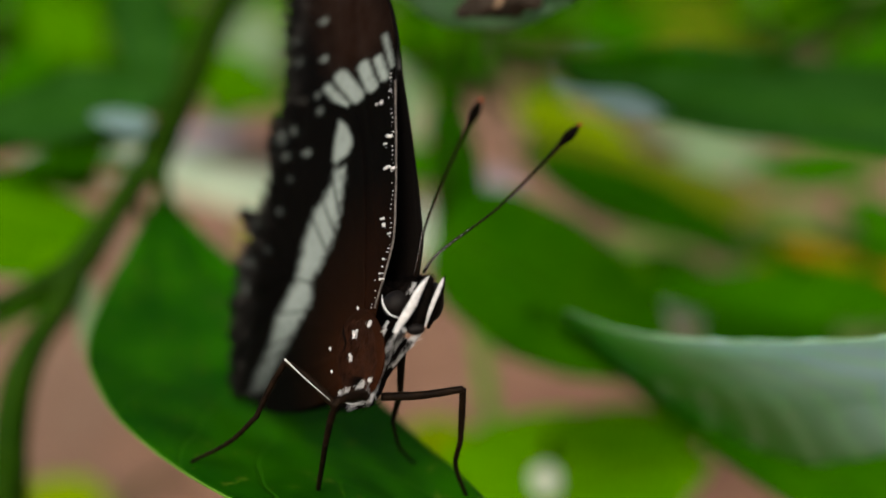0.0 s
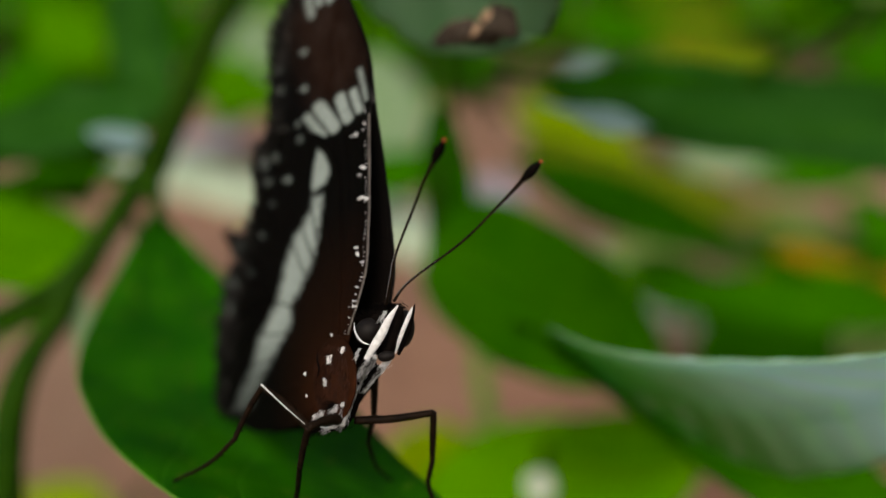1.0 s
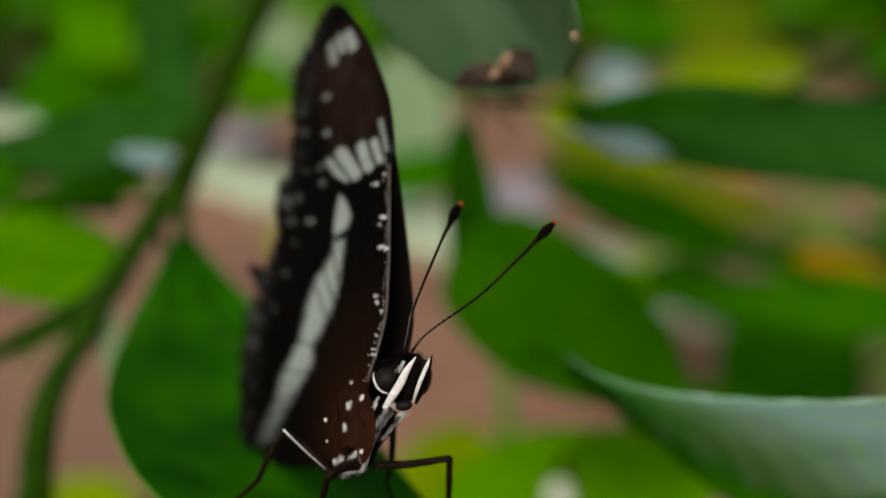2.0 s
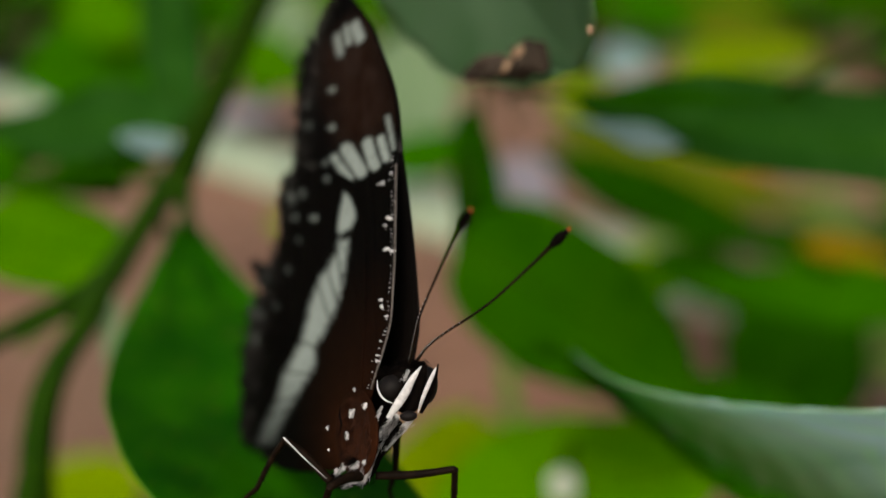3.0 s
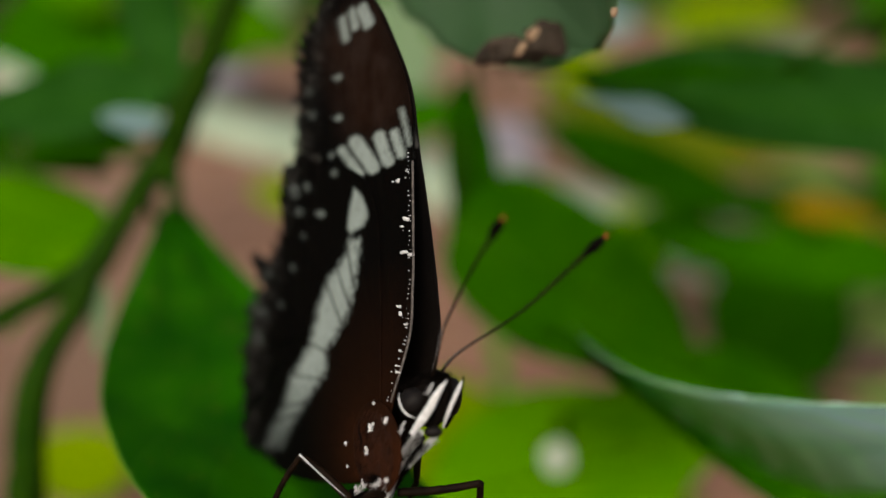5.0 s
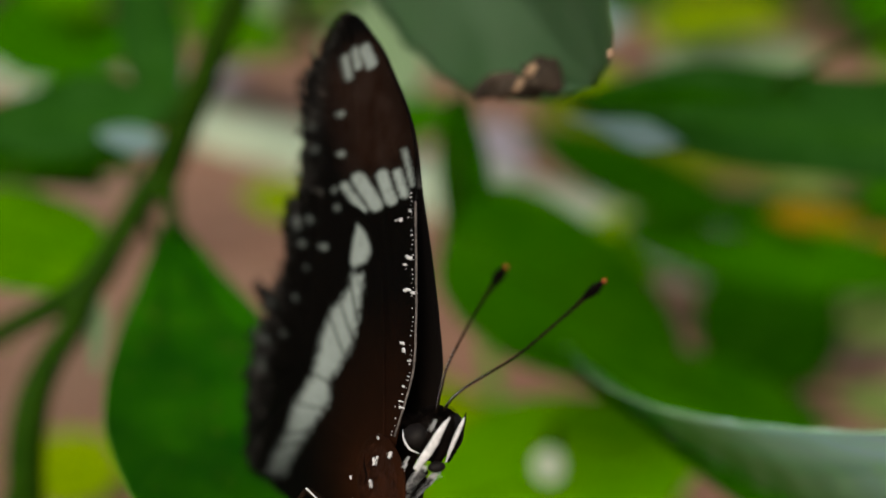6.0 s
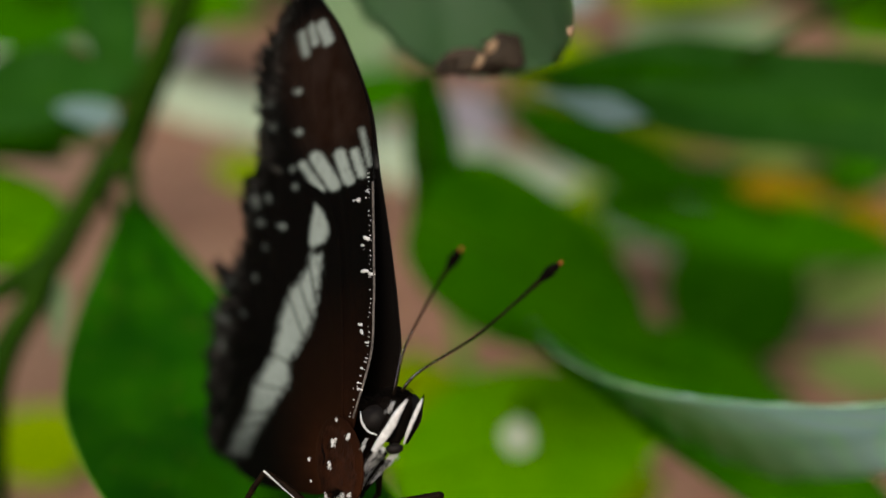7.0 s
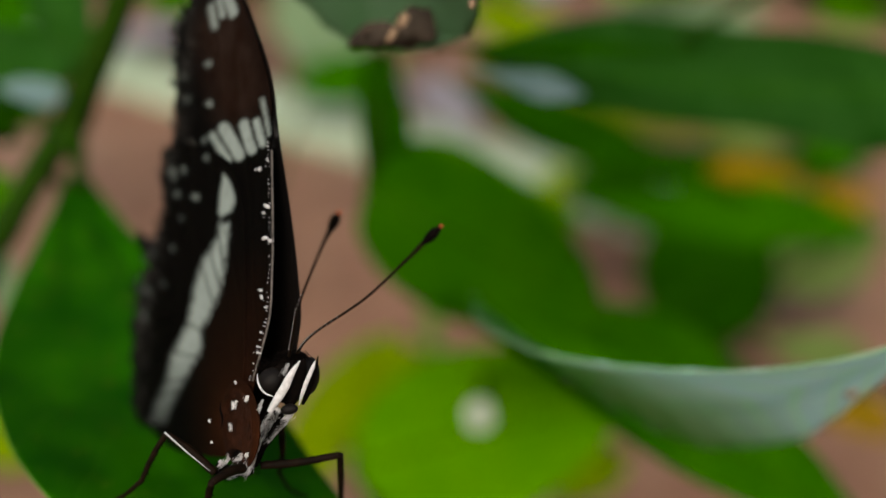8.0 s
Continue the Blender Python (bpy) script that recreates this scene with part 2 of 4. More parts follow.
def spline(pts, n):
    """Catmull-Rom through pts: n samples."""
    p = [np.array(v, float) for v in pts]
    p = [2 * p[0] - p[1]] + p + [2 * p[-1] - p[-2]]
    out = []
    for i in range(n):
        f = i / (n - 1) * (len(p) - 3)
        k = min(int(f), len(p) - 4)
        t = f - k
        a, b, c, d = p[k:k + 4]
        out.append(0.5 * (2 * b + (c - a) * t + (2 * a - 5 * b + 4 * c - d) * t * t + (3 * b - a - 3 * c + d) * t ** 3))
    return out


def tube(bm, pts, radii, n=24, sides=10, wob=0.0, flat=1.0, seed=0):
    """A tapered round tube along a smooth line; wob roughens it."""
    line = [Vector(v) for v in spline(pts, n)]
    rs = [float(r[0]) for r in spline([(r,) for r in radii], n)]
    up = Vector((0.3, -0.8, 0.5))
    rings = []
    for i, c in enumerate(line):
        d = (line[min(i + 1, n - 1)] - line[max(i - 1, 0)]).normalized()
        a = d.cross(up).normalized()
        b = a.cross(d).normalized()
        ring = []
        for k in range(sides):
            w = 2 * math.pi * k / sides
            r = max(rs[i], 1e-6) * (1 + wob * noise.noise(Vector((i * 0.9 + seed, k * 1.3, seed * 3.1))))
            ring.append(bm.verts.new(c + a * (r * math.cos(w)) + b * (r * flat * math.sin(w))))
        rings.append(ring)
    for r0, r1 in zip(rings, rings[1:]):
        for k in range(sides):
            bm.faces.new((r0[k], r0[(k + 1) % sides], r1[(k + 1) % sides], r1[k]))
    bm.faces.new(rings[0][::-1])
    bm.faces.new(rings[-1])
    return bm


def blob(bm, centre, axes, seg=24, rough=0.0, freq=400.0):
    """An ellipsoid from three half-axes (vectors), its surface roughened."""
    m = Matrix([list(a) for a in axes]).transposed()
    got = bmesh.ops.create_uvsphere(bm, u_segments=seg, v_segments=seg * 2 // 3, radius=1.0)["verts"]
    for v in got:
        p = m @ v.co
        v.co = Vector(centre) + p * (1 + rough * noise.noise((Vector(centre) + p) * freq))
    return bm


def hairs(bm, roots, lengths, rng, width=0.00006):
    """Fine tapering hairs: (place, direction) pairs."""
    for (p, d), ln in zip(roots, lengths):
        d = Vector(d).normalized()
        a = d.cross(Vector((0.2, 0.9, 0.3))).normalized() * width
        b = d.cross(a).normalized() * width
        bend = Vector((rng.uniform(-1, 1), rng.uniform(-1, 1), rng.uniform(-1, 1))) * ln * 0.15
        base = [bm.verts.new(Vector(p) + v) for v in (a, b - a * 0.5, -b - a * 0.5)]
        mid = [bm.verts.new(Vector(p) + d * ln * 0.55 + bend + v * 0.7) for v in (a, b - a * 0.5, -b - a * 0.5)]
        top = bm.verts.new(Vector(p) + d * ln)
        for k in range(3):
            bm.faces.new((base[k], base[(k + 1) % 3], mid[(k + 1) % 3], mid[k]))
            bm.faces.new((mid[k], mid[(k + 1) % 3], top))
    return bm


def leaf(parent, name, base, tip, width, normal, mat, bend=0.0, fold=0.12, sway=0.0, wave=0.02, nibble=0.0, peak=0.42, blunt=0.72, ns=48, nq=14, seed=0, twist=0.0, rib=True, thick=0.0003, label="", plan=True, rim=False, rim_mat=None):
    """A leaf blade with its raised midrib: base and tip, width, the way its upper face looks, and how it bends, folds and waves."""
    base, tip = Vector(base), Vector(tip)
    x = tip - base
    ln = x.length
    x.normalize()
    z = Vector(normal)
    z = (z - x * z.dot(x)).normalized()
    y = z.cross(x)

    def spot(s, q):
        w = width / 2 * (math.sin(math.pi * min(max(s, 0.0), 1.0) ** (math.log(0.5) / math.log(peak))) ** blunt) * (1 - 0.25 * s * s)
        if nibble and abs(q) > 0.6:
            w *= 1 + nibble * (noise.noise(Vector((s * 26 + seed, q * 0.5, 1.7))) - 0.25)
        w *= 1 + 0.035 * noise.noise(Vector((s * 9 + seed, 2.0 * math.copysign(1, q), 5.0)))
        tw = twist * (s - 0.3)
        h = bend * ln * 4 * s * (1 - s) + fold * abs(q) * w + wave * ln * q * q * math.sin(s * 8.5 + 1.7 * seed + (2 if q > 0 else 0))
        h += 0.012 * ln * noise.noise(Vector((s * 4, q * 2.2, seed + 0.5)))
        yy, zz = q * w * math.cos(tw), h + q * w * math.sin(tw)
        return base + x * (s * ln) + y * (yy + sway * ln * s ** 3) + z * zz

    bm = bmesh.new()
    uv = bm.loops.layers.uv.new("UVMap")
    grid = [[bm.verts.new(spot(i / ns, 2 * j / nq - 1)) for j in range(nq + 1)] for i in range(ns + 1)]
    for i in range(ns):
        for j in range(nq):
            f = bm.faces.new((grid[i][j], grid[i + 1][j], grid[i + 1][j + 1], grid[i][j + 1]))
            for lp, (a, b) in zip(f.loops, ((i, j), (i + 1, j), (i + 1, j + 1), (i, j + 1))):
                lp[uv].uv = (a / ns, 2 * b / nq - 1)
    ob = part(name, bm, mat, parent, label, plan=plan)
    so = ob.modifiers.new("thickness", "SOLIDIFY")
    so.thickness, so.offset = thick, 0
    if rib:
        bm = bmesh.new()
        tube(bm, [spot(0.02 + 0.96 * k / 9, 0) for k in range(10)], [0.011 * width * (1 - 0.085 * k) + 0.0001 for k in range(10)], 36, 8)
        part("midrib", bm, RIB, ob, "paler raised midrib", plan=plan)
    if rim:
        for side_ in (-1, 1):
            bm = bmesh.new()
            tube(bm, [spot(0.03 + 0.96 * k / 30, side_) for k in range(31)], [0.0001] + [0.00014] * 29 + [0.0001], 160, 7, 0.2)
            part("leaf_rim", bm, rim_mat or RIM, ob, "thin paler rim", plan=plan)
    return ob


# ---- the ground ----
def ground_sheet():
    bm = bmesh.new()
    n, size = 60, 60.0
    rows_ = [[None] * (n + 1) for _ in range(n + 1)]
    for i in range(n + 1):
        for j in range(n + 1):
            u, v = 2 * i / n - 1, 2 * j / n - 1
            x_, y_ = size * u * abs(u) ** 2, size * v * abs(v) ** 2
            rows_[i][j] = bm.verts.new((x_, y_, 0.012 * noise.noise(Vector((x_ * 2, y_ * 2, 0)))))
    for i in range(n):
        for j in range(n):
            bm.faces.new((rows_[i][j], rows_[i + 1][j], rows_[i + 1][j + 1], rows_[i][j + 1]))
    return tagged(part("ground", bm, GROUND, plan=False), "worn pinkish-brown earth and brick paving", "ground", kind="structure")


ground_sheet()


# ---- the butterfly ----
WING_U = Vector((-0.52161, 0.85318, 0.00000))
WING_V = Vector((0.13051, 0.07979, 0.98823))
WING_N = Vector((0.84314, 0.51547, -0.15297))
HINGE = Vector((-0.00605, 0.07687, -0.00493))
MM = 0.00075


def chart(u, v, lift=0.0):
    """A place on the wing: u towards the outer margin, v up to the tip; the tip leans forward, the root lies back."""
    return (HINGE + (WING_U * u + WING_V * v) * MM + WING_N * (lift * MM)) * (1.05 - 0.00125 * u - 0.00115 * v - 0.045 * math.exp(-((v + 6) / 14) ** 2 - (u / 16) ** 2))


def inside(px_, py_, poly):
    """Signed distance of many points to a polygon (negative inside), charted so that u and v look alike to the eye."""
    k = 0.4
    p = np.stack([px_ * k, py_], 1)
    q = np.array(poly, float) * (k, 1)
    best = np.full(len(p), 1e9)
    odd = np.zeros(len(p), bool)
    for a, b in zip(q, np.roll(q, -1, 0)):
        ab = b - a
        t = np.clip(((p - a) @ ab) / max(ab @ ab, 1e-9), 0, 1)
        best = np.minimum(best, np.linalg.norm(p - a - t[:, None] * ab, axis=1))
        cross = (a[1] > p[:, 1]) != (b[1] > p[:, 1])
        with np.errstate(divide="ignore", invalid="ignore"):
            xi = a[0] + (p[:, 1] - a[1]) * ab[0] / (ab[1] if ab[1] else 1e-9)
        odd ^= cross & (p[:, 0] < xi)
    return np.where(odd, -best, best)


def capsule(px_, py_, a, b, r):
    k = 0.4
    p, a, b = np.stack([px_ * k, py_], 1), np.array(a) * (k, 1), np.array(b) * (k, 1)
    ab = b - a
    t = np.clip(((p - a) @ ab) / max(ab @ ab, 1e-9), 0, 1)
    return np.linalg.norm(p - a - t[:, None] * ab, axis=1) - r


def soft(d, w):
    return np.clip(0.5 - d / w, 0, 1)


FORE = [(0, -2), (-0.9, 3.6), (-1.9, 8), (-1.2, 13.4), (0.3, 18.4), (2, 24.3), (3.6, 28.9), (5.0, 33.5), (8, 38.7), (13.2, 44.5), (18.9, 50), (25, 54.5), (30, 57.4),
        (34, 57.3), (37.3, 54.4), (41, 52.3), (44.6, 49.6), (45.5, 45.8), (44.3, 41.6), (43, 36.4), (41.5, 32.2), (38, 27), (30, 18), (18, 6), (8, -3)]
HIND = [(1, -6), (4, 4), (7, 13), (11, 21), (16, 26), (25, 28.4), (33, 28.8), (37, 30.2), (40.5, 30.4), (42.5, 28.6), (45, 27.2), (42.8, 25), (46, 23.1), (43, 20.4), (44.6, 16), (48, 13.2), (55.5, 12.6),
        (49.5, 8.8), (54.2, 4.6), (52.6, 0.7), (53.1, -3.3), (51.6, -8.2), (48.5, -13.5), (45.4, -17), (38, -16.2), (31, -17.6), (22, -16.6), (12.8, -14.2), (4, -11)]
BANDS = [((24.82, 30.56), (17.95, 26.87), 0.53, 1.00), ((20.47, 31.45), (13.90, 27.52), 0.83, 1.00), ((13.45, 31.75), (9.60, 28.13), 0.67, 1.00), ((9.09, 31.93), (6.21, 28.85), 0.44, 1.00), ((8.03, 34.80), (4.61, 30.11), 0.23, 0.75)]
MOON = [(18.79, 24.82), (16.31, 23.88), (14.34, 22.05), (13.66, 20.94), (14.69, 19.75), (17.94, 18.53), (19.49, 19.29), (19.34, 21.82)]
HIND_BAND = [(17.88, 17.76), (15.34, 17.79), (14.60, 15.95), (14.56, 13.52), (14.73, 10.61), (15.44, 8.22), (16.74, 6.49), (18.93, 3.79), (21.10, 1.98), (19.93, -0.33), (21.32, -2.20), (24.71, -5.78), (28.97, -11.39), (30.26, -14.27), (38.17, -16.48), (36.74, -13.44), (32.56, -8.04), (30.71, -3.36), (26.43, 1.66), (25.06, 5.18), (25.25, 7.61), (23.45, 11.50), (20.06, 13.87), (18.01, 15.80)]
APEX = [((24.01, 50.96), (21.03, 48.18), 0.70, 0.90), ((27.71, 51.25), (25.61, 48.61), 0.55, 0.85), ((30.94, 50.67), (28.49, 47.38), 0.55, 0.75)]
SPOTS = [((30.07, 41.83), 0.44, 0.75), ((28.04, 35.55), 0.44, 0.75), ((28.50, 29.95), 0.44, 0.45), ((26.15, 27.20), 0.44, 0.42), ((28.96, 21.12), 0.44, 0.57), ((34.69, 17.62), 0.42, 0.18), ((37.65, 12.53), 0.50, 0.22), ((40.40, 6.38), 0.50, 0.15), ((40.66, 24.28), 0.63, 0.33), ((36.37, 25.09), 0.42, 0.30), ((37.92, 21.41), 0.56, 0.27), ((47.52, 11.08), 0.63, 0.21), ((48.26, 4.37), 0.70, 0.24), ((48.10, -0.34), 0.70, 0.21), ((38.11, 36.84), 0.63, 0.21), ((40.90, 40.80), 0.56, 0.18), ((51.98, 9.72), 0.56, 0.45), ((51.74, 4.38), 0.56, 0.36), ((48.85, 0.93), 0.56, 0.33), ((41.42, 25.29), 0.50, 0.63), ((36.78, 25.62), 0.38, 0.54), ((41.95, 23.43), 0.38, 0.45), ((30.72, 21.20), 0.25, 0.60)]
VEINS = [((25.63, 12.48), (16.60, 6.05)), ((21.00, 13.78), (14.86, 8.69)), ((29.25, 2.16), (20.25, 1.82)), ((31.80, -3.58), (20.38, -2.00)), ((33.43, -8.94), (24.23, -5.92)), ((34.98, -11.40), (25.71, -7.90)), ((18.43, 16.54), (14.84, 12.12))]


def pattern(u, v, hind):
    """White, brown and grey shares of the wing's colour."""
    jit = np.array([noise.noise(Vector((a * 0.9, b * 1.6, 3.0))) for a, b in zip(u, v)])
    fine = np.array([noise.noise(Vector((a * 3, b * 5, 9.0))) for a, b in zip(u, v)])
    white = np.zeros(len(u))
    if hind:
        d = inside(u, v, HIND_BAND) + 0.5 * jit + 0.45 * fine
        w = soft(d, 0.9)
        for a, b in VEINS:
            w *= 1 - 0.92 * soft(capsule(u, v, a, b, 0.13) + 0.06 * jit, 0.34)
        w *= np.clip(1 + (v + 1) * 0.062 + 0.25 * fine, 0.2, 1)
        white = np.maximum(white, w)
        white = np.maximum(white, 0.95 * soft(inside(u, v, MOON) + 0.1 * jit, 0.4))
    else:
        for a, b, r, s in BANDS + APEX:
            white = np.maximum(white, s * soft(capsule(u, v, a, b, r) + 0.1 * jit + 0.16 * fine, 0.55))
    for a, r, s in SPOTS:
        white = np.maximum(white, s * soft(capsule(u, v, a, a, r) + 0.1 * jit, 0.5))
    r0 = np.hypot(u - 2, (v + 4) * 1.1)
    brown = np.clip(1.05 - r0 / 22.0, 0.0, 1) + 0.15 * jit + 0.1 * fine
    if not hind:
        apex = soft(capsule(u, v, (16, 36), (26, 48), 4.2), 4.5)
        brown = np.maximum(brown, 0.95 * apex)
    edge = np.clip((u - (40 if hind else 33)) / 9.0, 0, 1) * (0.03 + 0.6 * np.clip(jit * 2 + fine - 0.15, 0, 1))
    if not hind:
        edge = np.maximum(edge, 0.045 * apex)
    rust = np.clip(np.exp(-((u - 2) / 7.5) ** 2 - ((v + 8) / 4.6) ** 2) * (0.95 + 0.5 * jit + 0.3 * fine), 0, 1)
    return white, np.clip(brown, 0, 1), edge, rust


def paint(ob, u, v, hind):
    """Store the pattern as a colour attribute on each point of a mesh."""
    col = ob.data.color_attributes.new("pattern", "FLOAT_COLOR", "POINT")
    col.data.foreach_set("color", np.stack(pattern(u, v, hind), 1).astype(np.float32).ravel())


def vaulted(a, c):
    """Height of the near wing over its chart: a gentle vault, raised veins and ripples."""
    vault = 1.1 * math.sin(max(0.0, min(1.0, (c + 18) / 76)) * math.pi) * (0.6 + 0.4 * math.cos((a - 20) / 30))
    ridge = 0.08 * max(0.0, math.cos(math.atan2(c + 4, a + 3) * 22)) ** 6 * min(1.0, math.hypot(a, c) / 15)
    return vault * 0.5 - 0.4 - ridge + 0.25 * noise.noise(Vector((a * 0.12, c * 0.12, 7.0)))


def wing(parent, name, outline, far, lift, mat, label, hind):
    """One wing: a membrane in rings from its middle to a ragged, scalloped margin, gently vaulted, with raised veins."""
    loop = spline(outline + [outline[0]], 420)[:-1]
    cu, cv = ((20, 30) if not hind else (28, 3))
    rings, pu, pv, rim_ = 80, [], [], []
    for k, p in enumerate(loop):
        out = max(0.0, min(1.0, (p[0] - 30) / 8))
        rag = out * (1.7 * noise.noise(Vector((k * 0.31, 1.0 + hind, 0))) + 2.4 * noise.noise(Vector((k * 0.72, 4.0 + hind, 0))))
        p = p + np.array([rag * 2.7, rag * 0.5])
        if out > 0.3:
            rim_.append(p)
        for r in range(1, rings + 1):
            f = (r / rings) ** 0.85
            pu.append(cu + (p[0] - cu) * f)
            pv.append(cv + (p[1] - cv) * f)
    pu, pv = np.array(pu + [cu]), np.array(pv + [cv])
    bm = bmesh.new()
    verts = []
    for a, c in zip(pu, pv):
        h = vaulted(a, c)
        if far:
            gap = max(0.3, 4.75 - (0.136 if c > 0 else -0.4) * c)
            h = h + gap
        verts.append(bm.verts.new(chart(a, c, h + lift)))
    n = len(loop)
    for k in range(n):
        k2 = (k + 1) % n
        bm.faces.new((verts[-1], verts[k * rings], verts[k2 * rings]))
        for r in range(rings - 1):
            bm.faces.new((verts[k * rings + r], verts[k * rings + r + 1], verts[k2 * rings + r + 1], verts[k2 * rings + r]))
    ob = part(name, bm, mat, parent, label)
    paint(ob, pu, pv, hind)
    so = ob.modifiers.new("thickness", "SOLIDIFY")
    so.thickness, so.offset = 0.0001, 0
    if not far:
        # worn fringe of the outer margin
        rng = random.Random(7 + hind)
        for mat_, many, long_, lab in ((BODY, 1500, 1.5, "ragged dark fringe"), (FRINGE, 420, 0.9, "pale flecks in the fringe")):
            bm, rs, ls = bmesh.new(), [], []
            for _ in range(many):
                p = rim_[int(rng.random() * len(rim_))]
                clump = max(0.15, 0.6 + 0.9 * noise.noise(Vector((p[0] * 0.4, p[1] * 1.1, 2.0))))
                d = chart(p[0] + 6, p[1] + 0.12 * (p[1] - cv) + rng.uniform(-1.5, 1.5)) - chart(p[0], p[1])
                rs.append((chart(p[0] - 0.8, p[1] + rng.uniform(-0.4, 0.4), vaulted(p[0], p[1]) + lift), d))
                ls.append(0.001 * long_ * clump * rng.uniform(0.6, 1.5))
            hairs(bm, rs, ls, rng, 0.00007)
            part("fringe", bm, mat_, ob, lab)
    return ob


def leg(parent, name, pts, radii, label="", bow=0.0003):
    """Femur, tibia and tarsus with spines: pts are hip, knee, ankle and the toes."""
    ob = None
    rng = random.Random(len(parent.children))
    names = ("femur", "tibia", "tarsus")
    hold = new(name)
    hold.empty_display_size = 0.002
    hold.parent = parent
    hold.matrix_parent_inverse = parent.matrix_world.inverted()
    for k, nm in enumerate(names):
        a, b = (Vector(pts[k]), Vector(pts[k + 1])) if k < 2 else (Vector(pts[2]), Vector(pts[-1]))
        line = [a, a.lerp(b, 0.5) + Vector((0, 0, bow)), b] if k < 2 else [Vector(p) for p in pts[2:]]
        bm = bmesh.new()
        r0, r1 = radii[k], radii[k + 1]
        tube(bm, line, [r0, (r0 + r1) / 2 * 1.08, r1], 26, 9, 0.12, seed=k + 3)
        d = (b - a).normalized()
        roots_ = []
        for _ in range(40 if k else 12):
            t = rng.uniform(0.15, 1.0)
            roots_.append((a.lerp(b, t) if k < 2 else Vector(spline(line, 21)[int(t * 20)]), d * 0.9 + Vector((rng.uniform(-1, 1), rng.uniform(-1, 1), rng.uniform(-1, 0.3))) * 0.8))
        hairs(bm, roots_, [rng.uniform(0.0004, 0.0009) for _ in roots_], rng, 0.00003)
        part(nm, bm, LEGS, hold, label if k == 0 else "")
    return hold


